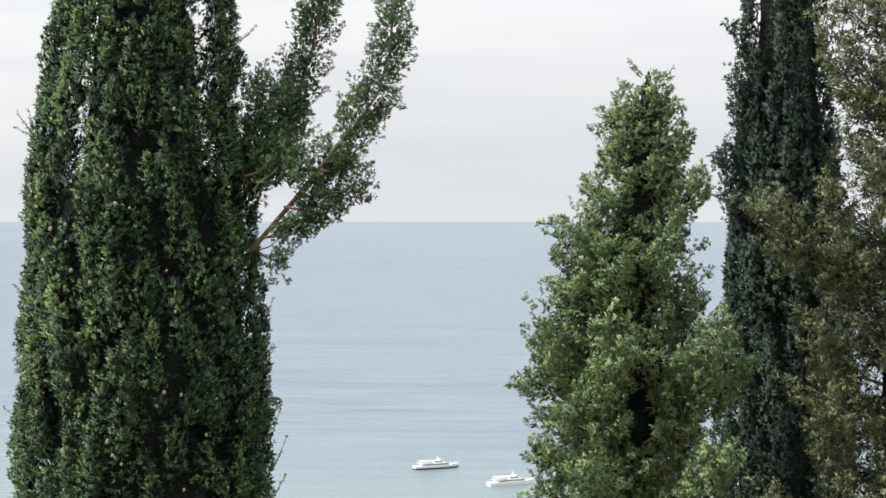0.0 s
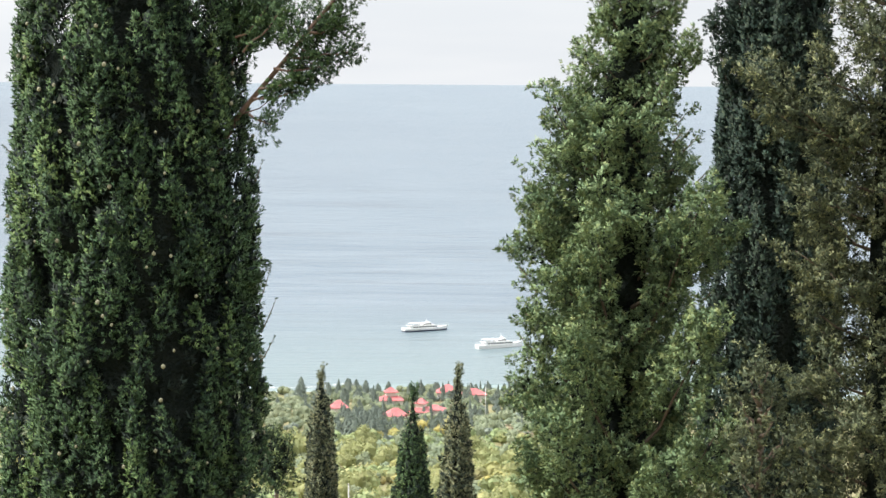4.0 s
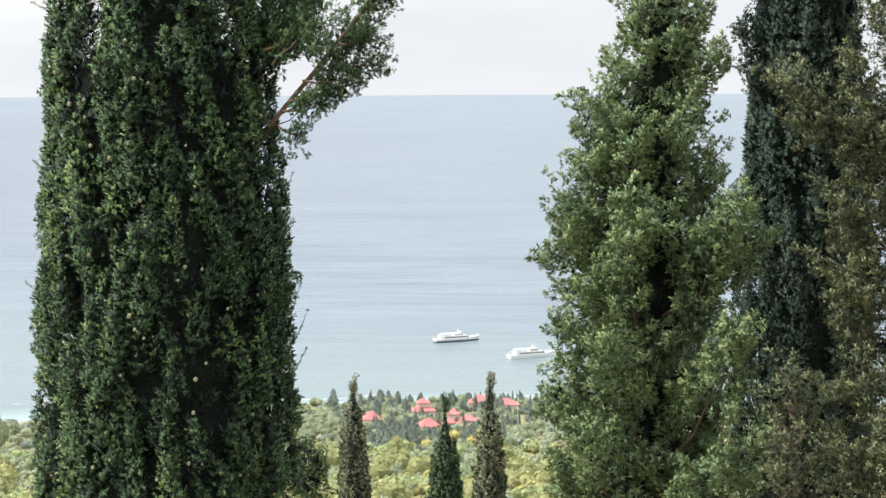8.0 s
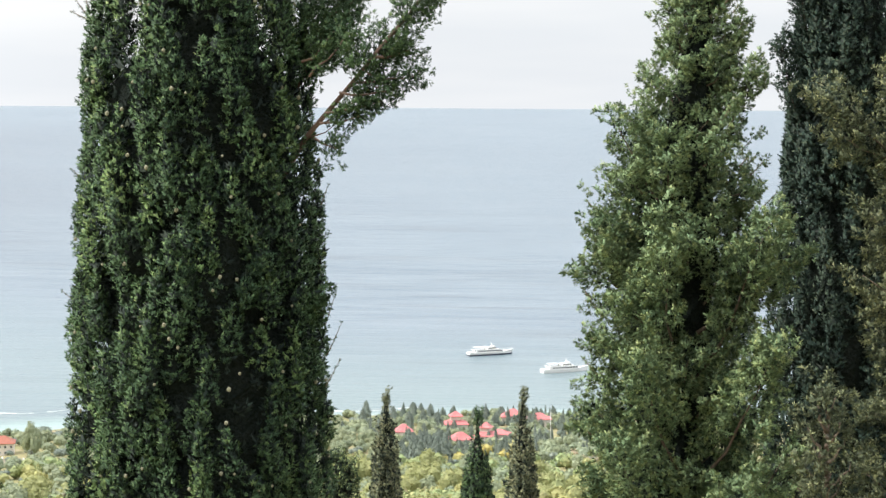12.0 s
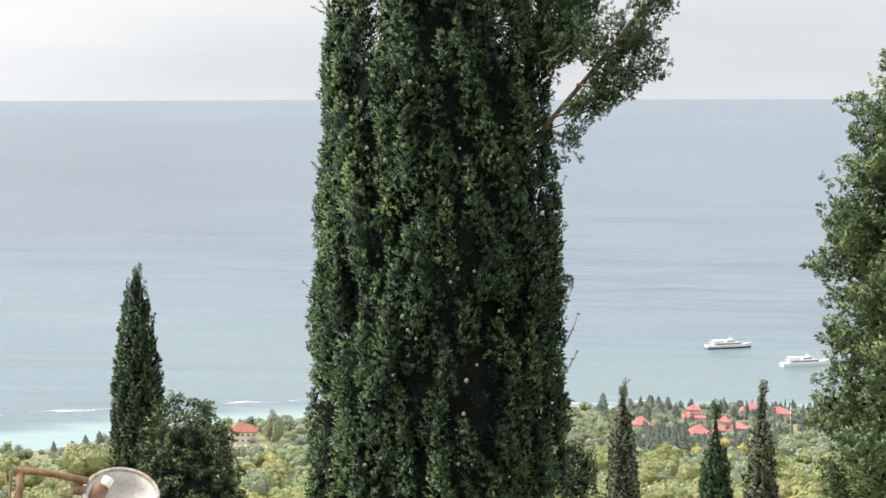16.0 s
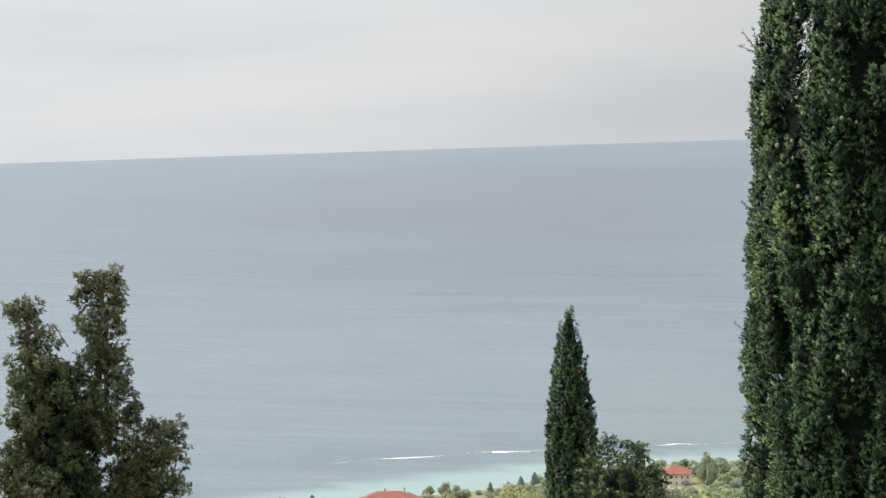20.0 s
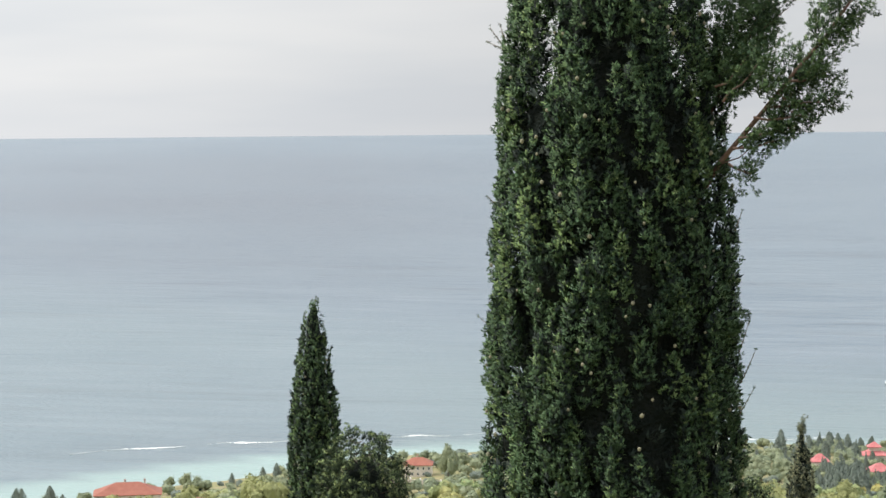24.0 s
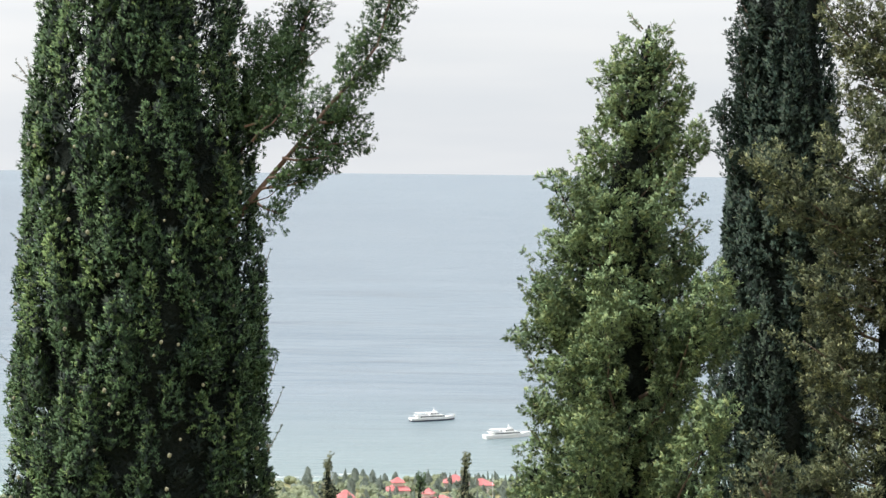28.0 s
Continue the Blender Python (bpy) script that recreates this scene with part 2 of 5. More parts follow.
def sea_material():
    m, n, l, p = material("sea_water")
    co, sep = n.new("ShaderNodeTexCoord"), n.new("ShaderNodeSeparateXYZ")
    l.new(co.outputs["Object"], sep.inputs["Vector"])
    # pale green water over the sandy shallows by the western shore
    at = n.new("ShaderNodeAttribute")
    at.attribute_name = "depth"
    deep = mix_rgb(n, l, noise_fac(n, l, 0.004, 3.0, stretch=(1, 2.5, 1)), (0.104, 0.146, 0.184), (0.130, 0.173, 0.209))
    streak = noise_fac(n, l, 0.02, 5.0, 0.42, 0.75, stretch=(0.35, 2.2, 1))
    sw = n.new("ShaderNodeAttribute")
    sw.attribute_name = "swell"
    soft = n.new("ShaderNodeMath")
    soft.operation = "MULTIPLY"
    l.new(streak, soft.inputs[0])
    l.new(sw.outputs["Fac"], soft.inputs[1])
    deep = mix_rgb(n, l, soft.outputs[0], deep, (0.17, 0.212, 0.248))
    # long dark lines of swell
    ridge = n.new("ShaderNodeMath")
    ridge.operation = "PINGPONG"
    ridge.inputs[1].default_value = 0.5
    l.new(noise_fac(n, l, 0.0045, 4.0, 0.25, 0.75, stretch=(0.28, 2.6, 1)), ridge.inputs[0])
    thin = n.new("ShaderNodeMapRange")
    thin.inputs["From Min"].default_value, thin.inputs["From Max"].default_value = 0.42, 0.5
    l.new(ridge.outputs[0], thin.inputs["Value"])
    some = n.new("ShaderNodeMath")
    some.operation = "MULTIPLY"
    l.new(thin.outputs["Result"], some.inputs[0])
    l.new(noise_fac(n, l, 0.006, 2.0, 0.38, 0.68, stretch=(1, 1.5, 1)), some.inputs[1])
    near = n.new("ShaderNodeMath")
    near.operation = "MULTIPLY"
    l.new(some.outputs[0], near.inputs[0])
    l.new(sw.outputs["Fac"], near.inputs[1])
    deep = mix_rgb(n, l, near.outputs[0], deep, (0.080, 0.105, 0.130))
    # darker water far out: the reflected sky painted into the base colour
    sky_attr = n.new("ShaderNodeAttribute")
    sky_attr.attribute_name = "sky_band"
    band_mix = n.new("ShaderNodeMath")
    band_mix.operation = "MULTIPLY"
    l.new(sky_attr.outputs["Fac"], band_mix.inputs[0])
    l.new(noise_fac(n, l, 0.0012, 2.0, 0.1, 0.6, stretch=(0.5, 1.5, 1)), band_mix.inputs[1])
    deep = mix_rgb(n, l, band_mix.outputs[0], deep, (0.086, 0.104, 0.132))
    # greener water towards the land
    off = n.new("ShaderNodeAttribute")
    off.attribute_name = "offshore"
    deep = mix_rgb(n, l, off.outputs["Fac"], (0.158, 0.212, 0.222), deep)
    col = mix_rgb(n, l, at.outputs["Fac"], (0.26, 0.36, 0.345), deep)
    l.new(col, p.inputs["Base Color"])
    p.inputs["Roughness"].default_value = 0.28
    p.inputs["IOR"].default_value = 1.33
    w1 = noise_fac(n, l, 0.05, 5.0, 0.2, 0.8, stretch=(0.4, 2.0, 1))
    w2 = noise_fac(n, l, 0.35, 4.0, 0.2, 0.8, stretch=(0.6, 1.6, 1))
    add = n.new("ShaderNodeMath")
    add.operation = "MULTIPLY_ADD"
    add.inputs[1].default_value = 0.35
    l.new(w2, add.inputs[0])
    l.new(w1, add.inputs[2])
    bump(n, l, add.outputs[0], 0.7, 1.6, p)
    return m


# near-black twigs: the shade deep in the crowns is put into this colour
SHADE_TWIGS = plain_material("twigs_painted_shade", (0.012, 0.018, 0.016), (0.022, 0.027, 0.024), 0.95, scale=5, grain=25, relief=1.0, depth=0.05, stretch=(1, 1, 1))
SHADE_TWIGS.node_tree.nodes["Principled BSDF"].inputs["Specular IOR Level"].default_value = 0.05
GROUND, SEA = ground_material(), sea_material()


# ---- helpers for things ----
def place(az, dist, dz=0.0):
    """A point so many degrees to the left of ahead, so far away, and so high over the eye."""
    return Vector((-dist * math.sin(radians(az)), dist * math.cos(radians(az)), EYE + dz))


def thing(name, at, label, category, group="", kind=""):
    ob = new(name)
    ob.location = at
    ob.empty_display_size = 0.3
    return tagged(ob, label, category, group, kind)


def part(name, data, mat, parent=None, label="", at=None, turn=None):
    """Links a bmesh or a mesh as one object, under a thing or part."""
    if isinstance(data, bmesh.types.BMesh):
        me = bpy.data.meshes.new(name)
        data.to_mesh(me)
        data.free()
    else:
        me = data
    if not me.materials:
        me.materials.append(mat)
    ob = new(name, me)
    if parent:
        ob.parent = parent
    if at is not None:
        ob.location = at
    if turn is not None:
        ob.rotation_euler = turn
    return tagged(ob, label)


CORD = np.array([(0, 2, 1), (0, 3, 2), (0, 1, 3), (4, 1, 2), (4, 2, 3), (4, 3, 1)], dtype=np.int32)


def leaf_mesh(name, leaves):
    """One mesh of loose pieces from an array: flat leaves (n, 3, 3); from scatter() with a last row that says which way the
    tuft swells there: blades (n, 4, 3), which take their soft shading from it, or rounded cords of scale leaves (n, 6, 3)."""
    leaves = np.asarray(leaves, dtype=np.float32)
    swell = None
    if leaves.shape[1] > 3:
        leaves, swell = leaves[:, :-1], leaves[:, -1]
    n, k = leaves.shape[:2]
    if k == 3 and swell is not None:
        along = unit(leaves[:, 2] - 0.5 * (leaves[:, 0] + leaves[:, 1]))
        swell = unit(swell + 0.55 * along).astype(np.float32)
        turn = (np.cross(leaves[:, 1] - leaves[:, 0], leaves[:, 2] - leaves[:, 0]) * swell).sum(1) < 0
        leaves = leaves.copy()
        leaves[turn] = leaves[turn][:, [1, 0, 2]]
    me = bpy.data.meshes.new(name)
    me.vertices.add(k * n)
    me.vertices.foreach_set("co", leaves.reshape(-1))
    if k == 5:
        index = (np.arange(n, dtype=np.int32)[:, None, None] * 5 + CORD[None]).reshape(-1)
        faces, step = 6 * n, 3
    else:
        index, faces, step = np.arange(k * n, dtype=np.int32), n, k
    me.loops.add(len(index))
    me.loops.foreach_set("vertex_index", index)
    me.polygons.add(faces)
    me.polygons.foreach_set("loop_start", np.arange(0, step * faces, step, dtype=np.int32))
    if k == 5 or swell is not None:
        me.polygons.foreach_set("use_smooth", np.ones(faces, dtype=bool))
    me.update(calc_edges=True)
    if k == 3 and swell is not None:
        me.attributes.new("custom_normal", "FLOAT_VECTOR", "POINT").data.foreach_set("vector", np.repeat(swell, 3, 0).reshape(-1))
    return me


def unit(v):
    return v / np.maximum(np.linalg.norm(v, axis=-1, keepdims=True), 1e-9)


def side_of(d):
    """Two directions square to each d."""
    ref = np.where(np.abs(d[..., 2:3]) < 0.9, np.array([0.0, 0.0, 1.0]), np.array([1.0, 0.0, 0.0]))
    u = unit(np.cross(d, ref))
    return u, np.cross(d, u)


def spray(rng, n, spread=(0.15, 1.0), width=0.085):
    """A twig's end as n short blades that fan out, about 1 long, growing along z: (n, 3, 3)."""
    th, ph = rng.uniform(*spread, n), rng.uniform(0, 2 * np.pi, n)
    d = np.stack([np.cos(ph) * np.sin(th), np.sin(ph) * np.sin(th), np.cos(th)], -1)
    b = np.stack([0 * th, 0 * th, rng.uniform(0, 0.5, n)], -1)
    u, v = side_of(d)
    a = rng.uniform(0, 2 * np.pi, (n, 1))
    s = u * np.cos(a) + v * np.sin(a)
    ln, w = rng.uniform(0.35, 0.62, (n, 1)), width * rng.uniform(0.7, 1.3, (n, 1))
    return np.stack([b + d * ln * 0.15 - s * w, b + d * ln * 0.45 + s * w, b + d * ln], 1)


def knobs(rng, n, spread=(0.25, 0.95), girth=0.13, flat=0.8):
    """A twig's end as n rounded cords of scale leaves that fan out, about 1 long: (n, 5, 3)."""
    out = []
    for k in range(n):
        th, ph = rng.uniform(*spread) * (0.25 if k == 0 else 1), k * 2.4 + rng.uniform(-0.5, 0.5)
        d = np.array([math.cos(ph) * math.sin(th), math.sin(ph) * math.sin(th), math.cos(th)])
        b = np.array([0, 0, rng.uniform(0.0, 0.15) if k else 0.25])
        u, v = side_of(d[None])
        ln, g = rng.uniform(0.5, 0.75), girth * rng.uniform(0.8, 1.25)
        a0 = rng.uniform(0, 2 * np.pi)
        mid = b + d * ln * rng.uniform(0.52, 0.68)
        ring = [mid + (u[0] * math.cos(a0 + i * 2.0944) + v[0] * math.sin(a0 + i * 2.0944) * flat) * g for i in range(3)]
        out.append([b, *ring, b + d * ln])
    return np.array(out)


def scatter(rng, templates, pos, dirs, size):
    """Copies of the templates at pos, turned along dirs, as one array of leaves."""
    out = []
    pick = rng.integers(0, len(templates), len(pos))
    for k, t in enumerate(templates):
        sel = pick == k
        if not sel.any():
            continue
        z = unit(dirs[sel])
        u, v = side_of(z)
        a = rng.uniform(0, 2 * np.pi, (len(z), 1))
        x = u * np.cos(a) + v * np.sin(a)
        y = np.cross(z, x)
        basis = np.stack([x, y, z], 1)                      # (m, 3, 3)
        q = np.einsum("fvk,mkj->mfvj", t, basis) * size[sel][:, None, None, None] + pos[sel][:, None, None, :]
        q = q.reshape(-1, *t.shape[1:])
        swell = unit(z - np.array([0, 0, 0.35]))
        out.append(np.concatenate([q, np.repeat(swell, len(t), 0)[:, None]], 1))
    return np.concatenate(out)


def plumes(rng, base, axis, length, width, n, up=1.0, out=0.8, span=(0.0, 1.0)):
    """n twig places on each of many spindle-shaped tufts: positions and directions."""
    m = len(base)
    axis = unit(axis)
    u, v = side_of(axis)
    t, ph = span[0] + (span[1] - span[0]) * rng.random((m, n)) ** 0.85, rng.uniform(0, 2 * np.pi, (m, n))
    prof = width[:, None] * np.clip((1 - t) ** 0.7, 0, 1) * np.clip(t * 4 + 0.35, 0, 1) * rng.uniform(0.7, 1.0, (m, n))
    rad = u[:, None] * np.cos(ph)[..., None] + v[:, None] * np.sin(ph)[..., None]
    p = base[:, None] + axis[:, None] * (length[:, None] * t)[..., None] + rad * prof[..., None]
    d = axis[:, None] * up + rad * out + rng.normal(0, 0.25, (m, n, 3))
    return p.reshape(-1, 3), d.reshape(-1, 3)


def tube(points, radii, sides=8, name="tube"):
    """A tapered round limb along points."""
    bm = bmesh.new()
    pts = [Vector(p) for p in points]
    rings = []
    for i, p in enumerate(pts):
        d = (pts[min(i + 1, len(pts) - 1)] - pts[max(i - 1, 0)]).normalized()
        u = d.orthogonal().normalized()
        v = d.cross(u)
        if rings:                                           # keep the rings from twisting
            first = rings[-1][0].co - pts[i - 1]
            u = (first - d * first.dot(d)).normalized()
            v = d.cross(u)
        rings.append([bm.verts.new(p + (u * math.cos(k * math.tau / sides) + v * math.sin(k * math.tau / sides)) * radii[i]) for k in range(sides)])
    for a, b in zip(rings, rings[1:]):
        for k in range(sides):
            bm.faces.new((a[k], a[(k + 1) % sides], b[(k + 1) % sides], b[k]))
    bm.faces.new(rings[0][::-1])
    bm.faces.new(rings[-1])
    for f in bm.faces:
        f.smooth = True
    return bm


def bend(a, b, n, sag=0.0, wobble=0.0, rng=None):
    """Points from a to b that sag, and wander a little."""
    a, b = Vector(a), Vector(b)
    pts = []
    for i in range(n):
        t = i / (n - 1)
        p = a.lerp(b, t)
        p.z -= sag * 4 * t * (1 - t)
        if rng is not None and 0 < i < n - 1:
            p += Vector(rng.normal(0, wobble, 3))
        pts.append(p)
    return pts


def box(w, d, h, bevel=0.0, at=(0, 0, 0)):
    """A box on its base at at."""
    bm = bmesh.new()
    bmesh.ops.create_cube(bm, size=1, matrix=Matrix.Translation((at[0], at[1], at[2] + h / 2)) @ Matrix.Diagonal((w, d, h, 1)))
    if bevel:
        bmesh.ops.bevel(bm, geom=bm.edges[:], offset=bevel, segments=2, affect="EDGES")
    return bm


# ---- land and sea ----
SHORE = ([-180, 0, 8, 15, 25, 36, 60, 180], [1160, 1150, 1140, 1100, 985, 900, 820, 820])
FALL = ([0, 3, 4.5, 12, 20, 45, 70, 150, 300, 450, 500, 600, 700, 800, 900, 1000, 1100, 1150, 1200, 1400, 4900],
        [186.4, 186.3, 183.5, 181.4, 179.0, 172.5, 166.5, 147, 112, 82.5, 73.5, 58.5, 43.5, 30.5, 19, 10, 3.5, 0, -3, -20, -20])


def ground(x, y):
    """The land's height; works on arrays."""
    x, y = np.asarray(x, float), np.asarray(y, float)
    r, az = np.hypot(x, y), np.degrees(np.arctan2(-x, y))
    k = 1150 / np.interp(az, *SHORE)
    far = np.clip((r - 150) / 350, 0, 1)
    front = np.interp(r * (1 + (k - 1) * far), *FALL)
    front = front + np.clip((r - 150) / 200, 0, 1) * np.clip((1120 - r) / 300, 0, 1) * (2.2 * np.sin(x / 31 + 1.3) * np.sin(y / 43) + 1.2 * np.sin(x / 13 + y / 17))
    front = front + 22 * np.exp(-((az - 22.5) / 6.5) ** 2 - ((r - 640) / 120) ** 2)     # a spur of the hill
    back = 186.4 + 0.28 * np.maximum(r - 5, 0) * np.clip(1.4 - r / 9000, 0, 1)
    c = np.cos(np.radians(az))
    w = np.clip((c + 0.35) / 0.6, 0, 1)
    w = w * w * (3 - 2 * w)
    near = np.clip((r - 2.5) / 4, 0, 1)
    return np.where(r < 2.5, 186.4, front * w + back * (1 - w) * near + front * (1 - w) * (1 - near))


def polar_sheet(name, radii, sectors, height):
    ang = np.linspace(0, 2 * np.pi, sectors, endpoint=False)
    rr, aa = np.meshgrid(radii, ang, indexing="ij")
    x, y = -rr * np.sin(aa), rr * np.cos(aa)
    z = height(x, y)
    co = np.stack([x, y, z], -1).reshape(-1, 3)
    n = len(radii)
    i, j = np.meshgrid(np.arange(n - 1), np.arange(sectors), indexing="ij")
    j2 = (j + 1) % sectors
    faces = np.stack([i * sectors + j, i * sectors + j2, (i + 1) * sectors + j2, (i + 1) * sectors + j], -1).reshape(-1, 4)
    me = bpy.data.meshes.new(name)
    me.from_pydata(co.tolist(), [], faces.tolist() + ([list(range(sectors))] if radii[0] < 1 else []))
    me.polygons.foreach_set("use_smooth", np.ones(len(me.polygons), dtype=bool))
    return me


land_r = np.concatenate([[0.02, 1, 2, 2.5, 3, 3.5, 4, 4.5, 6, 8, 10, 12, 15, 18], np.arange(20, 100, 6), np.arange(100, 1220, 18), np.geomspace(1240, 4880, 14)])
land = part("ground", polar_sheet("ground", land_r, 240, ground), GROUND)
tagged(land, "dry grassy slope falling to the shore", "ground", kind="structure")


def sea_height(x, y):
    r = np.hypot(x, y)
    t = np.clip((r - 1600) / 3250, 0, 1)
    return (EYE - 4850 * math.tan(radians(0.44))) * t ** 1.2


sea_r = np.concatenate([np.arange(560, 1300, 20), np.linspace(1300, 4850, 50)])
sea_me = polar_sheet("water", sea_r, 300, sea_height)
co = np.empty(len(sea_me.vertices) * 3)
sea_me.vertices.foreach_get("co", co)
co = co.reshape(-1, 3)
sea_az, sea_d = np.degrees(np.arctan2(-co[:, 0], co[:, 1])), np.hypot(co[:, 0], co[:, 1])
shelf = np.interp(sea_az, [-180, 5, 12, 18, 24, 40, 180], [15, 15, 30, 66, 86, 95, 95])
off = sea_d - np.interp(sea_az, *SHORE)
depth = np.clip((off - shelf * 0.70) / (shelf * 0.20), 0, 1)
sea_me.attributes.new("depth", "FLOAT", "POINT").data.foreach_set("value", depth.astype(np.float32))
sea_me.attributes.new("offshore", "FLOAT", "POINT").data.foreach_set("value", np.clip((off - 20) / np.interp(sea_az, [8, 18, 30], [420, 900, 1500]), np.interp(sea_az, [8, 18], [0, 0.62]), 1).astype(np.float32))
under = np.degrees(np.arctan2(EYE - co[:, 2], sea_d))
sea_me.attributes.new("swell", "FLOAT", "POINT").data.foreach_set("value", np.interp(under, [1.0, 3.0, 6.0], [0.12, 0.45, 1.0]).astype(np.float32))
# strength of the painted sky reflection, by angle under the level and direction
sky_band = np.interp(under, [0.5, 1.2, 2.2, 4.5, 6.5], [0.0, 0.6, 1.0, 0.35, 0.0]) * np.interp(sea_az, [0, 12, 17, 24, 30, 40], [0.12, 0.45, 0.9, 0.8, 0.4, 0.1])
sea_me.attributes.new("sky_band", "FLOAT", "POINT").data.foreach_set("value", sky_band.astype(np.float32))
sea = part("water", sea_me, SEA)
tagged(sea, "calm grey-blue sea under an overcast sky", "sea", kind="structure")


def on_slope(az, el, height=0.0):
    """The place on the land where something of that height shows its top at that angle under the level."""
    lo, hi = 200.0, 1140.0
    for _ in range(50):
        mid = (lo + hi) / 2
        p = place(az, mid)
        if float(ground(p.x, p.y)) + height < EYE + mid * math.tan(radians(el)):
            lo = mid
        else:
            hi = mid
    p = place(az, lo)
    return Vector((p.x, p.y, float(ground(p.x, p.y))))


def standing(p, sink=0.0):
    return Vector((p.x, p.y, float(ground(p.x, p.y)) - sink))


# ---- the near trees ----
def trunk_part(tree, height, r0, bark=BARK, lean=(0, 0), rng=None, name="trunk", taper=0.25):
    pts = [(lean[0] * t, lean[1] * t, -0.4 + (height + 0.4) * t) for t in np.linspace(0, 1, 9)]
    if rng is not None:
        pts = [(x + rng.normal(0, 0.02), y + rng.normal(0, 0.02), z) for x, y, z in pts]
    part(name, tube(pts, [r0 * (1.25 - 0.25 * min(i, 1)) * (1 - (1 - taper) * i / 8) for i in range(9)], 10), bark, tree)


def limbs(tree, rng, z0, z1, count, radius_at, bark=BARK, rise=0.8, r=0.03):
    """Bare limbs from the trunk into the crown, each a part of its own."""
    for i in range(count):
        z = z0 + (z1 - z0) * (i + 0.5) / count
        a = i * 2.4 + rng.uniform(-0.3, 0.3)
        reach = radius_at(z) * 0.5
        tip = (reach * math.cos(a), reach * math.sin(a), z + reach * rise)
        part("limb", tube(bend((0, 0, z), tip, 5, 0.05, 0.02, rng), [r, r * 0.8, r * 0.6, r * 0.4, r * 0.2], 6), bark, tree)


def plumed_crown(rng, zs, rs, count, length, width, per, size, templates, lean=0.07, creases=9, band=None, young=0.16, swing=0.07):
    """The crown of a columnar conifer: upright pointed plumes packed round a profile (heights, radii), with long dark clefts
    between them. per: twigs on a square metre of plume. Returns leaves, young shoots and the plumes' inner twigs."""
    zz = np.linspace(zs[0], zs[-1], 400)
    cum = np.cumsum(np.interp(zz, zs, rs) + 0.05)
    i = np.arange(count)
    z = np.interp((i + 0.5) / count, cum / cum[-1], zz) + rng.normal(0, 0.1, count)
    a = (i * 2.39996 + rng.normal(0, 0.12, count)) % (2 * np.pi)
    rad = np.interp(z, zs, rs)
    ok = np.ones(count, dtype=bool)
    for k in range(creases):                        # long upright clefts that wander and close again
        c = k * 2 * np.pi / creases + rng.uniform(-0.25, 0.25) + 0.16 * np.sin(z * rng.uniform(0.6, 1.1) + rng.uniform(0, 6))
        gap = np.abs((a - c + np.pi) % (2 * np.pi) - np.pi) * rad
        ok &= ~((gap < 0.085) & (np.sin(z * rng.uniform(1.2, 2.0) + rng.uniform(0, 6)) > -0.1) & (rng.random(count) < 0.9))
    z, a, rad = z[ok], a[ok], rad[ok]
    m = len(z)
    small = np.clip(rad / (0.6 * max(rs)), 0.35, 1.0)
    ln, wd = rng.uniform(*length, m) * small ** 0.5, rng.uniform(*width, m) * small
    o = np.stack([np.cos(a), np.sin(a), 0 * a], -1)
    side = np.stack([-np.sin(a), np.cos(a), 0 * a], -1)
    axis = unit(np.array([0, 0, 1.0]) + o * (lean + rng.normal(0, 0.04, (m, 1))) + side * rng.normal(0, swing, (m, 1)))
    dist = np.maximum(rad * (0.99 + np.clip(rng.normal(0, 0.055, m), -0.13, 0.05)) - wd * 0.9, 0.01)
    base = o * dist[:, None] + np.stack([0 * z, 0 * z, z - ln * 0.45], -1) - o * (lean * ln * 0.45)[:, None]
    area = 2.2 * ln * wd
    dense = np.ones(m) if band is None else np.where((z > band[0]) & (z < band[1]), 1.0, 0.22)
    n = np.maximum(6, per * area * dense * np.where(a < np.pi, 0.5, 1.0)).astype(int)      # thinner on the seaward side
    j = np.repeat(np.arange(m), n)
    t = rng.random(len(j)) ** 0.9
    ph = rng.normal(0, 1.15, len(j))
    prof = wd[j] * np.clip((1 - t) ** 0.62, 0, 1) * np.clip(t * 3 + 0.4, 0, 1) * rng.uniform(0.72, 1.05, len(j))
    prof = prof * (1 + 0.22 * np.sin(t * ln[j] * 22 + j * 1.7 + 2 * ph))               # smaller heads on each plume
    ray = o[j] * np.cos(ph)[:, None] + side[j] * np.sin(ph)[:, None]
    p = base[j] + axis[j] * (ln[j] * t)[:, None] + ray * prof[:, None]
    d = axis[j] * 1.0 + ray * 0.6 + rng.normal(0, 0.24, (len(j), 3))
    sz = size * rng.uniform(0.7, 1.3, len(j)) * np.clip(small[j], 0.6, 1)
    fresh = (rng.random(m) < young)[j] & (rng.random(len(j)) < 0.75) | ((t > 0.55) & (rng.random(len(j)) < 0.16))
    deep = rng.random(len(j)) < 0.25
    shade = scatter(rng, templates, (p - ray * (prof * 0.55)[:, None] - o[j] * 0.03)[deep], d[deep], sz[deep] * 1.7)
    return scatter(rng, templates, p[~fresh], d[~fresh], sz[~fresh]), scatter(rng, templates, p[fresh], d[fresh], sz[fresh]), shade


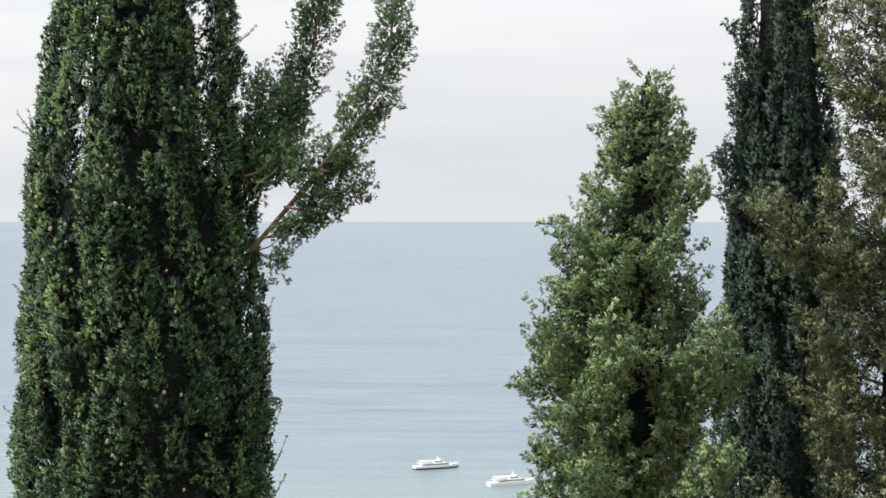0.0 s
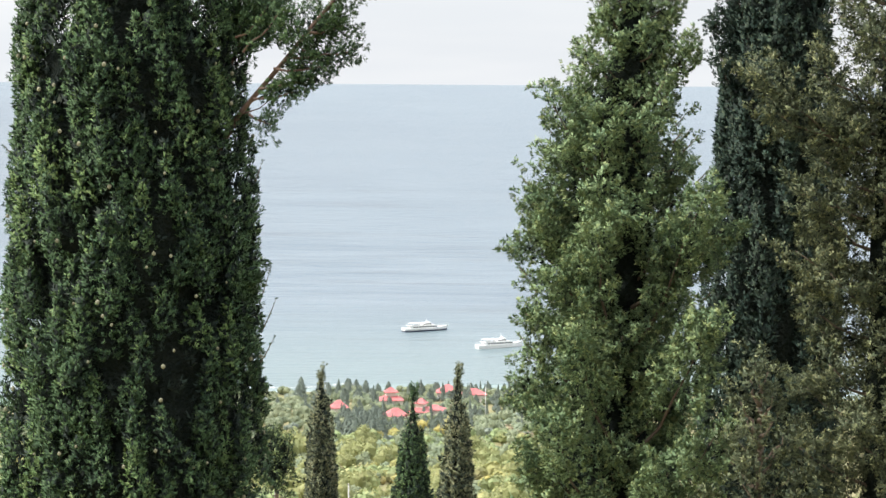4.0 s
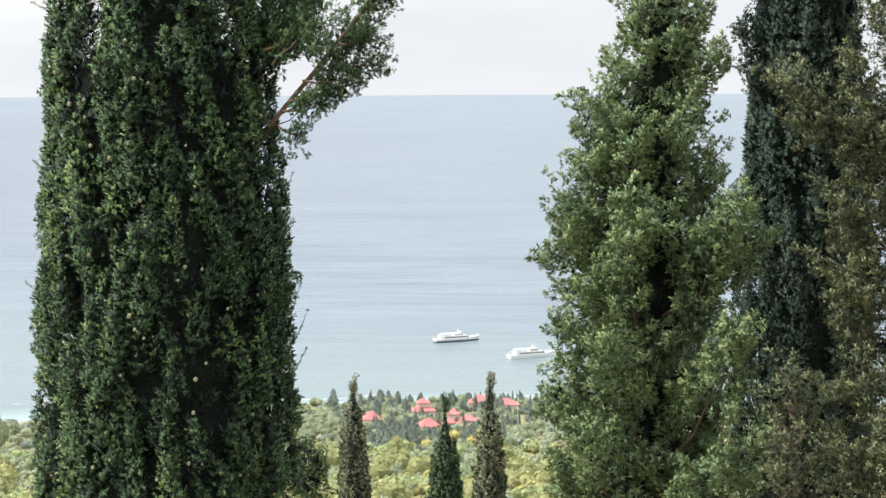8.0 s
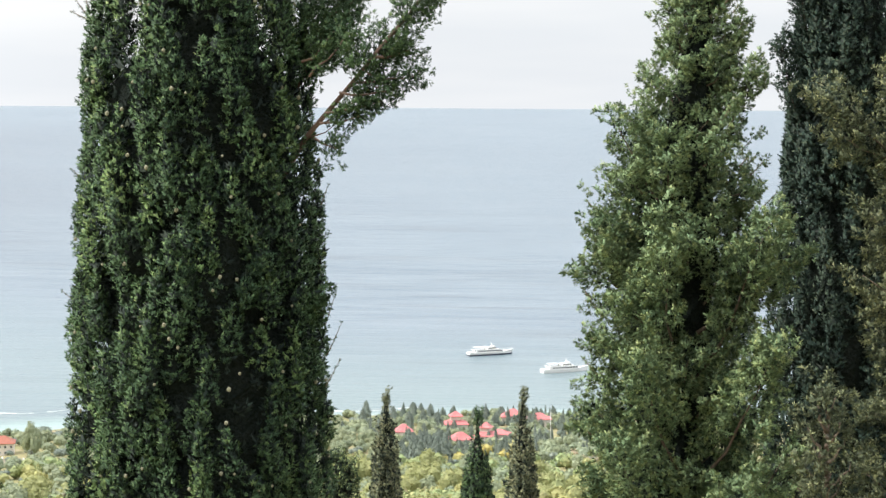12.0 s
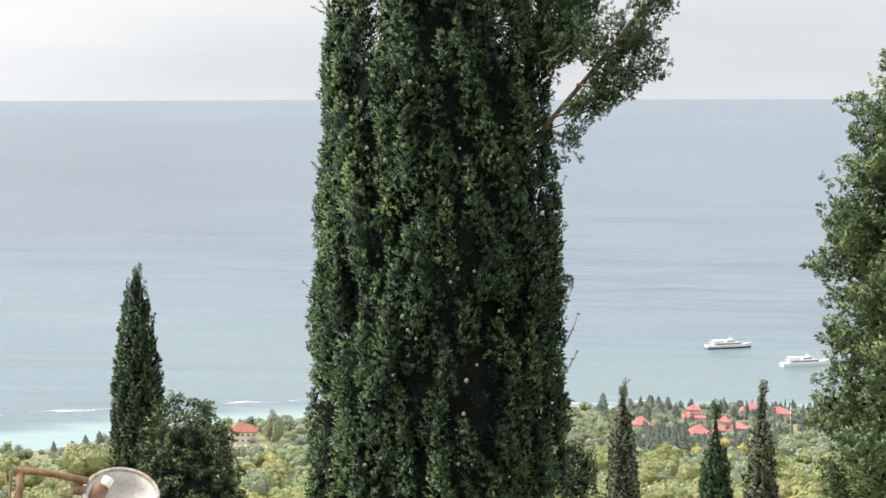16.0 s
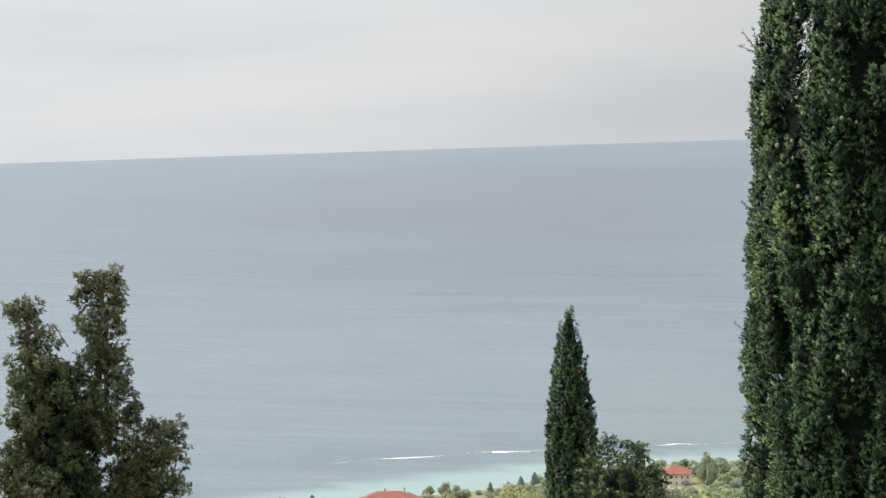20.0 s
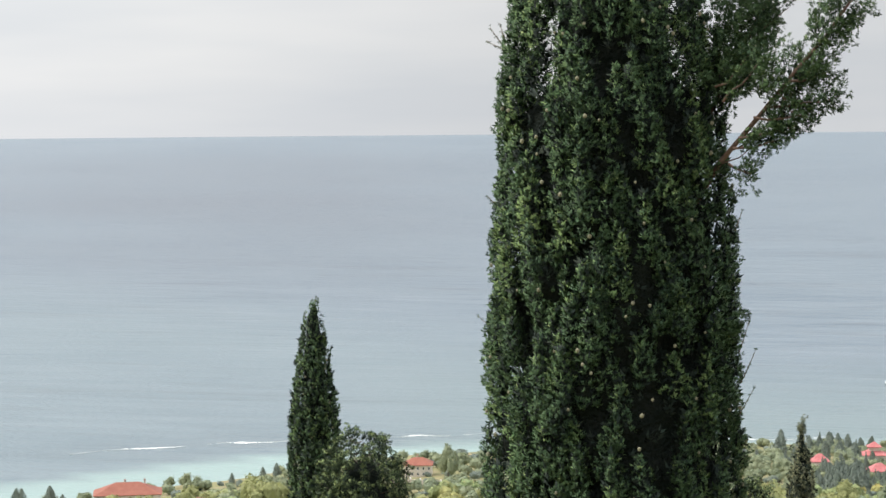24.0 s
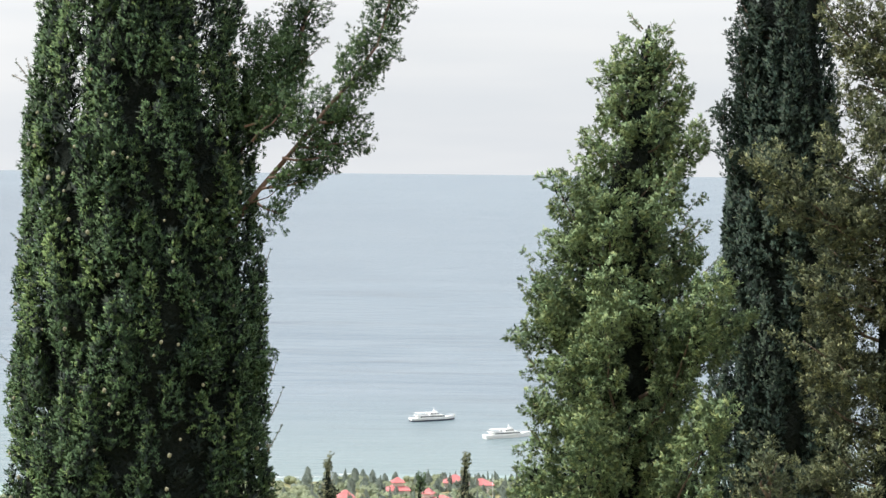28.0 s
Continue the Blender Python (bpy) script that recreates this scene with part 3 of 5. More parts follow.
def inner_leaves(rng, zs, rs, count, size, templates, share=(0.5, 0.82)):
    """The foliage behind the outer tufts; its material has the shade painted in."""
    z, a = rng.uniform(zs[0], zs[-1], count * 2), rng.uniform(0, 2 * np.pi, count * 2)
    rad = np.interp(z, zs, rs)
    ok = rng.random(count * 2) < rad / max(rs)
    z, a, rad = z[ok][:count], a[ok][:count], rad[ok][:count]
    o = np.stack([np.cos(a), np.sin(a), 0 * a], -1)
    p = o * (rad * rng.uniform(*share, len(z)))[:, None] + np.stack([0 * z, 0 * z, z], -1)
    return scatter(rng, templates, p, o * 0.8 + np.array([0, 0, 1.0]) + rng.normal(0, 0.3, (len(z), 3)), size * rng.uniform(0.7, 1.3, len(z)))


def core_mesh(rng, zs, rs, share, name="inner_mass"):
    """The close mass of dead twigs inside a dense crown, its shade painted in near black."""
    bm = bmesh.new()
    n, sides, rings = 40, 18, []
    for i in range(n):
        z = zs[0] + (zs[-1] - zs[0]) * i / (n - 1)
        r = float(np.interp(z, zs, rs)) * (share(z) if callable(share) else share)
        rings.append([bm.verts.new((max(0.01, r * rng.uniform(0.8, 1.15)) * math.cos(k * math.tau / sides), max(0.01, r * rng.uniform(0.8, 1.15)) * math.sin(k * math.tau / sides), z + rng.uniform(-0.05, 0.05))) for k in range(sides)])
    for a, b in zip(rings, rings[1:]):
        for k in range(sides):
            bm.faces.new((a[k], a[(k + 1) % sides], b[(k + 1) % sides], b[k]))
    bm.faces.new(rings[0][::-1])
    bm.faces.new(rings[-1])
    return bm


def leafy_line(rng, pts, girth, gap, n, size, templates, up=1.0, out=0.9, start=0.0, rise=0.5, tuft=((0.16, 0.34), (0.045, 0.085)), tips=5, droop=0.0):
    """Pointed tufts along a limb; returns leaves and young shoots. girth: the leafy mass's radius at foot, middle and tip."""
    P = np.array([list(p) for p in pts])
    cum = np.concatenate([[0], np.cumsum(np.linalg.norm(np.diff(P, axis=0), axis=1))])
    m = max(4, int(cum[-1] * (1 - start) / gap))
    t = cum[-1] * (start + (1 - start) * rng.random(m))
    c = np.stack([np.interp(t, cum, P[:, k]) for k in range(3)], -1)
    ahead = unit(np.stack([np.interp(np.minimum(t + 0.08, cum[-1]), cum, P[:, k]) - np.interp(np.maximum(t - 0.08, 0), cum, P[:, k]) for k in range(3)], -1))
    w = np.interp(t / cum[-1], [0, 0.5, 1], girth)
    u, v = side_of(ahead)
    a = rng.uniform(0, 2 * np.pi, (m, 1))
    o = u * np.cos(a) + v * np.sin(a)
    base = c + o * (w * np.sqrt(rng.uniform(0, 0.8, m)))[:, None]
    axis = ahead * 0.7 + o * 0.6 + np.array([0, 0, rise]) + rng.normal(0, 0.2, (m, 3))
    ln, wd = rng.uniform(*tuft[0], m), rng.uniform(*tuft[1], m)
    p, d = plumes(rng, base, axis, ln, wd, n, up, out)
    q, e = plumes(rng, base, axis, ln, wd * 1.1, tips, up, out, (0.6, 1.0))
    for k in (d, e):
        k[:, 2] -= droop
    return scatter(rng, templates, p, d, size * rng.uniform(0.7, 1.3, len(p))), scatter(rng, templates, q, e, size * rng.uniform(0.6, 1.0, len(q))), scatter(rng, templates, base - axis * 0.02, axis, size * rng.uniform(1.1, 1.5, m))


def foliage(leaves, mat, tip_mat, parent, name="foliage"):
    part(name, leaf_mesh(name, leaves[0]), mat, parent)
    tagged(part("tuft_core", leaf_mesh("tuft_core", leaves[2]), INNER, parent, "inner leaves of the tufts, shade painted into their green"), kind="stuff")
    tagged(part("young_growth", leaf_mesh("young_growth", leaves[1]), tip_mat, parent, "lighter young growth"), kind="stuff")


def little_cones(rng, count, pick, size=0.016):
    """Round seed cones on the crown, one mesh."""
    bm = bmesh.new()
    for _ in range(count):
        p = pick()
        bmesh.ops.create_icosphere(bm, subdivisions=1, radius=size * rng.uniform(0.7, 1.3), matrix=Matrix.Translation(p) @ Matrix.Diagonal((1, 1, 1.15, 1)))
    return bm


def wild_twigs(rng, tree, places, mat, bark=TWIG):
    """Thin shoots that stick out of the outline, each with its few leaves."""
    tm = [knobs(rng, 3, (0.3, 1.0), 0.11) for _ in range(3)]
    for base, way, ln in places:
        base, way = Vector(base), Vector(way).normalized()
        pts = [base + way * (ln * t) + Vector((0, 0, 0.12 * ln * t * t)) for t in (0, 0.35, 0.7, 1)]
        tw = part("shoot", tube(pts, [0.006, 0.005, 0.004, 0.002], 5), bark, tree)
        m = 14
        t = rng.uniform(0.15, 1, m)
        p = np.array([list(base + way * (ln * k) + Vector((0, 0, 0.12 * ln * k * k))) for k in t])
        d = np.array(list(way))[None] + rng.normal(0, 0.7, (m, 3))
        part("leaves", leaf_mesh("leaves", scatter(rng, tm, p, d, np.full(m, 0.038))), mat, tw)


def big_cypress():
    rng = np.random.default_rng(11)
    at = standing(place(9.05, 20.4))
    h = EYE - at.z                       # the eye's height over the foot
    t = thing("cypress_tree", at, "tall dense dark green Italian cypress with pale cones", "tree")
    top = h + 5.6
    zs = [1.2, 2.5, h - 4.2, h - 2.0, h, h + 2.1, h + 3.6, h + 4.8, top]
    rs = [0.5, 1.10, 1.36, 1.29, 1.18, 0.90, 0.66, 0.36, 0.05]
    trunk_part(t, top - 0.8, 0.24, rng=rng)
    limbs(t, rng, 2.0, h + 3, 16, lambda z: np.interp(z, zs, rs), rise=1.6)
    tm = [spray(rng, 9) for _ in range(16)]
    foliage(plumed_crown(rng, zs, rs, 980, (0.35, 0.95), (0.10, 0.19), 450, 0.085, tm, creases=12, band=(h - 4.9, h + 2.4), swing=0.17), LEAF_CYPRESS, TIP_CYPRESS, t, "crown")
    part("inner_mass", core_mesh(rng, zs, rs, lambda z: 0.80 if z < h + 0.2 else 0.50), SHADE_TWIGS, t, "mass of dead twigs, shade inside the crown painted near black")
    part("inner_foliage", leaf_mesh("inner_foliage", inner_leaves(rng, zs, rs, 2200, 0.20, tm, (0.68, 0.84))), INNER, t, "inner foliage with its shade painted into a dark green")

    def spot():
        z = rng.uniform(h - 5, h + 3)
        a = rng.uniform(0, math.tau)
        r = float(np.interp(z, zs, rs)) * rng.uniform(0.97, 1.04)
        return Vector((r * math.cos(a), r * math.sin(a), z))
    tagged(part("cone_scatter", little_cones(rng, 260, spot, 0.019), CONE, t, "pale round seed cones"), kind="stuff")
    # two limbs that have bent away from the column and turn up
    for name, pts, width, bare, bark in (
            ("leaning_limb", [(0.6, -0.3, h - 1.35), (1.12, -0.35, h - 0.45), (1.58, -0.65, h + 0.06), (1.92, -0.9, h + 0.46), (2.18, -0.9, h + 0.76), (2.42, -0.9, h + 1.10), (2.53, -0.9, h + 1.5), (2.58, -0.9, h + 2.08)], (0.10, 0.165, 0.10), 0.40, RED_BARK),
            ("leaning_limb", [(0.5, 0.15, h - 1.2), (1.0, 0.1, h + 0.1), (1.30, 0.1, h + 0.70), (1.58, 0.1, h + 1.22), (1.72, 0.1, h + 1.65), (1.78, 0.1, h + 2.1), (1.80, 0.1, h + 2.5), (1.80, 0.1, h + 2.8)], (0.12, 0.16, 0.09), 0.28, RED_BARK)):
        n = len(pts)
        limb = part(name, tube(pts, list(np.linspace(0.029, 0.006, n)), 8), bark, t, "bent limb with bare reddish bark")
        foliage(leafy_line(rng, pts, width, 0.0092, 14, 0.065, tm, start=bare + 0.05, rise=0.3, tips=2), LEAF_CYPRESS, TIP_CYPRESS, limb)
        for k in range(8):               # short dead twigs on the bare stretch
            s = 0.14 + 0.035 * k
            i = s * (n - 1)
            b = Vector(pts[int(i)]).lerp(Vector(pts[int(i) + 1]), i - int(i))
            e = b + Vector((rng.uniform(0.15, 0.5), rng.uniform(-0.25, 0.2), rng.uniform(-0.12, 0.3)))
            part("twig", tube(bend(b, e, 4, 0.03, 0.01, rng), [0.010, 0.008, 0.006, 0.003], 5), bark, limb)
    low = []
    for b, e in (((1.25, -0.75, h - 0.45), (1.48, -0.8, h - 0.55)), ((1.3, -0.8, h - 0.3), (1.75, -0.85, h - 0.22)), ((1.5, -0.85, h + 0.0), (2.05, -0.9, h + 0.02)),
                 ((1.7, -0.85, h + 0.1), (2.32, -0.95, h + 0.20)), ((1.35, -0.8, h - 0.2), (1.9, -0.85, h - 0.08)), ((1.85, -0.9, h + 0.35), (2.2, -0.9, h + 0.42)), ((1.2, -0.8, h + 0.15), (1.55, -0.8, h + 0.55)), ((1.1, -0.6, h + 0.3), (1.5, -0.6, h + 0.7))):
        bough = part("side_branch", tube(bend(b, e, 5, 0.03, 0.015, rng), [0.014, 0.012, 0.010, 0.007, 0.004], 5), RED_BARK, t)
        foliage(leafy_line(rng, bend(b, e, 5, 0.03), (0.05, 0.08, 0.05), 0.016, 14, 0.06, tm, start=0.1, rise=0.1, tips=2, tuft=((0.10, 0.2), (0.03, 0.05))), LEAF_CYPRESS, TIP_CYPRESS, bough)
    # the thin veil of foliage between column and limbs
    vp = rng.uniform((1.0, -0.5, h + 0.1), (1.60, 0.3, h + 1.2), (150, 3))
    vp = vp[(vp[:, 2] - h) > (vp[:, 0] - 1.1) * 0.9]
    vq, vd = plumes(rng, vp, np.tile([0.35, 0, 1.0], (len(vp), 1)), rng.uniform(0.2, 0.4, len(vp)), rng.uniform(0.05, 0.09, len(vp)), 22)
    part("loose_foliage", leaf_mesh("loose_foliage", scatter(rng, tm, vq, vd, rng.uniform(0.05, 0.08, len(vq)))), LEAF_CYPRESS, t)
    bp = np.array([-1.0, -0.25, h + 0.1]) + rng.uniform((-0.05, -0.2, -0.2), (0.05, 0.2, 0.35), (7, 3))
    foliage((scatter(rng, tm, *plumes(rng, bp, np.tile([-0.12, 0, 1.0], (7, 1)), np.full(7, 0.5), np.full(7, 0.1), 60), rng.uniform(0.06, 0.09, 420)), scatter(rng, tm, bp, bp * 0 + np.array([-0.2, 0, 1.0]), np.full(7, 0.08)), scatter(rng, tm, bp, bp * 0 + np.array([-0.2, 0, 1.0]), np.full(7, 0.14))), LEAF_CYPRESS, TIP_CYPRESS, t, "side_tuft")
    wild_twigs(rng, t, [((-1.08, -0.2, h + 0.72), (-0.6, 0, 0.7), 0.26), ((-1.06, -0.2, h + 0.7), (-1, 0, 0.35), 0.24), ((-1.04, -0.3, h + 0.68), (-0.3, 0, 1), 0.28), ((-1.18, 0, h - 0.95), (-0.8, 0, 0.7), 0.2), ((-1.26, 0, h - 2.2), (-0.9, 0, 0.6), 0.22),
                        ((1.22, 0, h - 1.2), (0.4, 0, 1), 0.25), ((1.28, 0, h - 2.4), (0.35, 0, 1), 0.35), ((1.3, 0, h - 2.7), (0.5, 0, 1), 0.35), ((1.3, -0.1, h - 3.0), (0.6, 0, 1), 0.3), ((1.08, 0, h + 1.2), (0.7, 0, 0.6), 0.2), ((1.0, 0, h + 1.7), (0.7, 0, 0.6), 0.18)], LEAF_CYPRESS)
    # the tuft that bulges from the flank
    kb, kd = plumes(rng, np.tile([[1.08, -0.45, h - 2.15]], (5, 1)) + rng.normal(0, 0.04, (5, 3)), np.tile([0.75, 0, 0.5], (5, 1)) + rng.normal(0, 0.15, (5, 3)), np.full(5, 0.26), np.full(5, 0.09), 50)
    part("bulging_tuft", leaf_mesh("bulging_tuft", scatter(rng, tm, kb, kd, np.full(len(kb), 0.07))), LEAF_CYPRESS, t)


def boughs_tree(rng, tree, specs, leaf, tip, size, templates, per=26, gap=0.02, bark=BARK, up=0.9, out=0.9, rise=0.35, girth=(0.07, 0.13, 0.03), start=0.15, tuft=((0.16, 0.34), (0.045, 0.085)), tips=5, droop=0.0, loose_under=-9.0):
    """Each bough: a limb with a leafy mass round it. specs: foot, tip, sag, girth."""
    for foot, end, sag, fat in specs:
        pts = bend(foot, end, 6, sag, 0.015, rng)
        b = part("bough", tube(pts, [max(0.004, 0.02 * (1 - i / 5.5)) for i in range(6)], 6), bark, tree)
        k = tuple((lo * min(1.0, 0.5 + fat / 2), hi * min(1.0, 0.5 + fat / 2)) for lo, hi in tuft)
        foliage(leafy_line(rng, pts, tuple(w * fat for w in girth), gap / fat * (1.0 if end[2] > loose_under else 4.5), per, size, templates, up, out, start, rise, k, tips, droop), leaf, tip, b)


def light_conifer():
    rng = np.random.default_rng(5)
    at = standing(place(-4.9, 17.0))
    h = EYE - at.z
    t = thing("conifer_tree", at, "bushy light green conifer with feathery ascending boughs", "tree")
    zs = [0.8, 1.5, h - 3.7, h - 2.8, h - 2.0, h - 0.93, h - 0.54, h - 0.27, h, h + 0.25, h + 0.5, h + 0.77, h + 0.98, h + 1.12]
    rs = [0.5, 0.70, 0.76, 0.80, 0.82, 0.71, 0.56, 0.46, 0.42, 0.34, 0.27, 0.20, 0.11, 0.03]
    lean = (0.20, 0)

    def mid(z):
        return float(np.interp(z, [h - 2.5, h - 1, h, h + 1.1], [-0.05, -0.04, 0.06, 0.17]))
    trunk_part(t, h + 0.9, 0.13, lean=lean, rng=rng, taper=0.1)
    tm = [spray(rng, 8, (0.2, 1.2), 0.105) for _ in range(16)]
    specs = []
    for i in range(160):
        u = (i + 0.5) / 160
        z = 0.9 + (h + 0.98 - 0.9) * u ** 0.86
        a = i * 2.39996 + rng.uniform(-0.4, 0.4)
        r = float(np.interp(z, zs, rs)) * rng.uniform(0.8, 1.03)
        cx = mid(z)
        drop = min(0.9 * r + 0.1, z - 0.2) * rng.uniform(0.7, 1.1)
        specs.append(((mid(z - drop), 0, z - drop), (cx + r * math.cos(a), r * math.sin(a), z - 0.05 * r), -0.05, rng.uniform(0.3, 0.55) + 0.5 * r))
    # boughs that stand out of the outline
    specs += [((0.05, -0.2, h - 1.2), (-0.62, -0.3, h - 0.22), 0.1, 0.45), ((0.15, 0, h - 0.5), (0.46, -0.1, h + 0.62), 0.12, 0.32), ((0.15, -0.1, h - 0.7), (0.52, -0.2, h + 0.15), 0.05, 0.7), ((0.1, 0, h + 0.0), (-0.16, 0.0, h + 0.72), 0.0, 0.5),
              ((0.1, 0, h + 0.3), (0.16, 0.0, h + 0.92), 0.0, 0.4), ((0.1, -0.3, h - 2.4), (0.62, -0.85, h - 1.05), 0.1, 0.9), ((0.1, -0.3, h - 2.0), (0.85, -0.5, h - 1.3), 0.1, 0.9), ((-0.1, -0.2, h - 1.9), (-0.72, -0.3, h - 1.1), 0.1, 0.8),
              ((0.1, -0.4, h - 3.3), (0.62, -1.1, h - 2.1), 0.1, 1.15), ((0.1, -0.5, h - 4.0), (0.72, -1.1, h - 2.95), 0.1, 1.1), ((0.0, -0.5, h - 4.2), (0.35, -1.2, h - 3.2), 0.1, 1.1), ((0.0, -0.4, h - 3.2), (-0.4, -0.95, h - 2.2), 0.1, 1.0), ((-0.1, -0.3, h - 2.4), (-0.25, -0.9, h - 1.3), 0.1, 0.9), ((-0.1, -0.4, h - 3.9), (-0.6, -0.95, h - 2.9), 0.1, 1.0)]
    boughs_tree(rng, t, specs, LEAF_LIME, TIP_LIME, 0.072, tm, per=18, gap=0.0165, up=0.8, out=0.9, rise=0.45, girth=(0.05, 0.16, 0.05), start=0.45, tips=6, droop=0.1, loose_under=h - 4.3)
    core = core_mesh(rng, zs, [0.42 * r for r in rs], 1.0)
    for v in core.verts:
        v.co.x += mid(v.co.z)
    part("inner_mass", core, SHADE_TWIGS, t, "mass of dead twigs, shade inside the crown painted near black")
    tw = []
    for k in range(46):
        z = rng.uniform(h - 3, h + 1.1)
        a = rng.choice([0.0, math.pi]) + rng.normal(0, 0.6)
        r = float(np.interp(z, zs, rs)) * 0.95
        tw.append(((mid(z) + r * math.cos(a), r * math.sin(a), z + 0.05), (math.cos(a), math.sin(a), 0.9), rng.uniform(0.1, 0.2)))
    wild_twigs(rng, t, tw, LEAF_LIME)


def dark_cypress():
    rng = np.random.default_rng(21)
    at = standing(place(-9.35, 23.0))
    h = EYE - at.z
    t = thing("cypress_tree", at, "tall narrow blue-green cypress standing among other conifers", "tree")
    top = h + 5.4
    zs = [1.0, 2.0, h - 5.0, h - 2.5, h, h + 1.2, h + 2.4, h + 4.2, top]
    rs = [0.5, 0.84, 0.86, 0.81, 0.69, 0.54, 0.42, 0.26, 0.04]
    trunk_part(t, top - 0.6, 0.2, rng=rng)
    limbs(t, rng, 2.0, h + 3, 12, lambda z: np.interp(z, zs, rs), rise=1.6)
    tm = [spray(rng, 8, (0.15, 1.0), 0.095) for _ in range(12)]
    foliage(plumed_crown(rng, zs, rs, 330, (0.6, 1.5), (0.11, 0.18), 420, 0.095, tm, creases=7, band=(h - 5.6, h + 3.0), young=0.1), LEAF_DARK, TIP_DARK, t, "crown")
    part("inner_mass", core_mesh(rng, zs, rs, 0.66), SHADE_TWIGS, t, "mass of dead twigs, shade inside the crown painted near black")
    specs = [((-0.3, -0.2, h + 0.1), (-0.60, -0.25, h + 1.4), 0.12, 0.75), ((-0.35, -0.2, h - 0.9), (-0.74, -0.25, h + 0.55), 0.12, 0.7), ((-0.2, -0.2, h + 1.4), (-0.62, -0.2, h + 2.0), 0.1, 0.35), ((-0.2, -0.2, h + 1.3), (-0.6, -0.2, h + 1.75), 0.1, 0.3)]
    boughs_tree(rng, t, specs, LEAF_DARK, TIP_DARK, 0.075, tm, per=14, gap=0.016, rise=0.6, start=0.2, tips=2)


def brownish_conifer():
    rng = np.random.default_rng(31)
    at = standing(place(-12.6, 16.2))
    h = EYE - at.z
    t = thing("conifer_tree", at, "loose brownish-green conifer with yellowed branch tips", "tree")
    trunk_part(t, h + 4.2, 0.085, rng=rng, taper=0.15)
    tm = [spray(rng, 8, (0.2, 1.2), 0.09) for _ in range(12)]
    specs = []
    for i in range(120):
        z = 1.2 + (h + 4.2 - 1.2) * (i + 0.5) / 120
        a = i * 2.39996 + rng.uniform(-0.3, 0.3)
        r = float(np.interp(z, [0, h - 3, h, h + 2, h + 4.4], [0.70, 0.68, 0.58, 0.52, 0.35])) * rng.uniform(0.75, 1.1)
        specs.append(((0, 0, z - 0.25 * r), (r * math.cos(a), r * math.sin(a), z + 0.25 * r), 0.08, (0.5 + 0.5 * r) * (0.85 if z > h + 0.3 else 1.0)))
    part("inner_mass", core_mesh(rng, [1.2, h - 3, h - 0.6, h + 0.8], [0.10, 0.15, 0.12, 0.03], 1.0), SHADE_TWIGS, t, "mass of dead twigs, shade inside the crown painted near black")
    specs += [((0, 0, h - 0.75), (-1.12, -0.35, h - 0.02), 0.1, 0.95), ((-0.2, 0, h - 0.55), (-0.98, -0.4, h - 0.32), 0.05, 0.7), ((0, 0, h + 0.6), (-0.72, -0.2, h + 1.35), 0.1, 0.7), ((0, 0, h - 1.2), (-0.75, -0.3, h - 0.95), 0.05, 0.8), ((0, 0, h - 1.8), (-0.8, -0.3, h - 1.4), 0.05, 0.8)]
    boughs_tree(rng, t, specs, LEAF_BROWN, TIP_BROWN, 0.075, tm, per=13, gap=0.018, rise=0.3, girth=(0.10, 0.15, 0.07), start=0.06, tips=4, loose_under=h - 4.2)


def small_conifer():
    rng = np.random.default_rng(41)
    at = standing(place(-9.7, 14.0))
    h = EYE - at.z
    t = thing("conifer_tree", at, "small brownish juniper with a pointed top", "tree")
    top = h - 2.12
    trunk_part(t, top - 0.1, 0.07, rng=rng, taper=0.1, lean=(-0.16, 0))
    tm = [spray(rng, 8, (0.2, 1.2), 0.09) for _ in range(12)]
    specs = []
    for i in range(70):
        z = 0.6 + (top - 0.6) * ((i + 0.5) / 70) ** 0.85
        a = i * 2.39996 + rng.uniform(-0.3, 0.3)
        r = min(0.6, 0.05 + (top - z) * 0.27) * rng.uniform(0.8, 1.1)
        cx = -0.16 * z / top
        specs.append(((cx, 0, z - 0.4 * r - 0.05), (cx + r * math.cos(a), r * math.sin(a), z + 0.1), 0.03, 0.45 + 0.6 * r))
    boughs_tree(rng, t, specs, LEAF_BROWN, TIP_BROWN, 0.068, tm, per=13, gap=0.024, rise=0.4, start=0.2, tips=3, loose_under=h - 3.5)


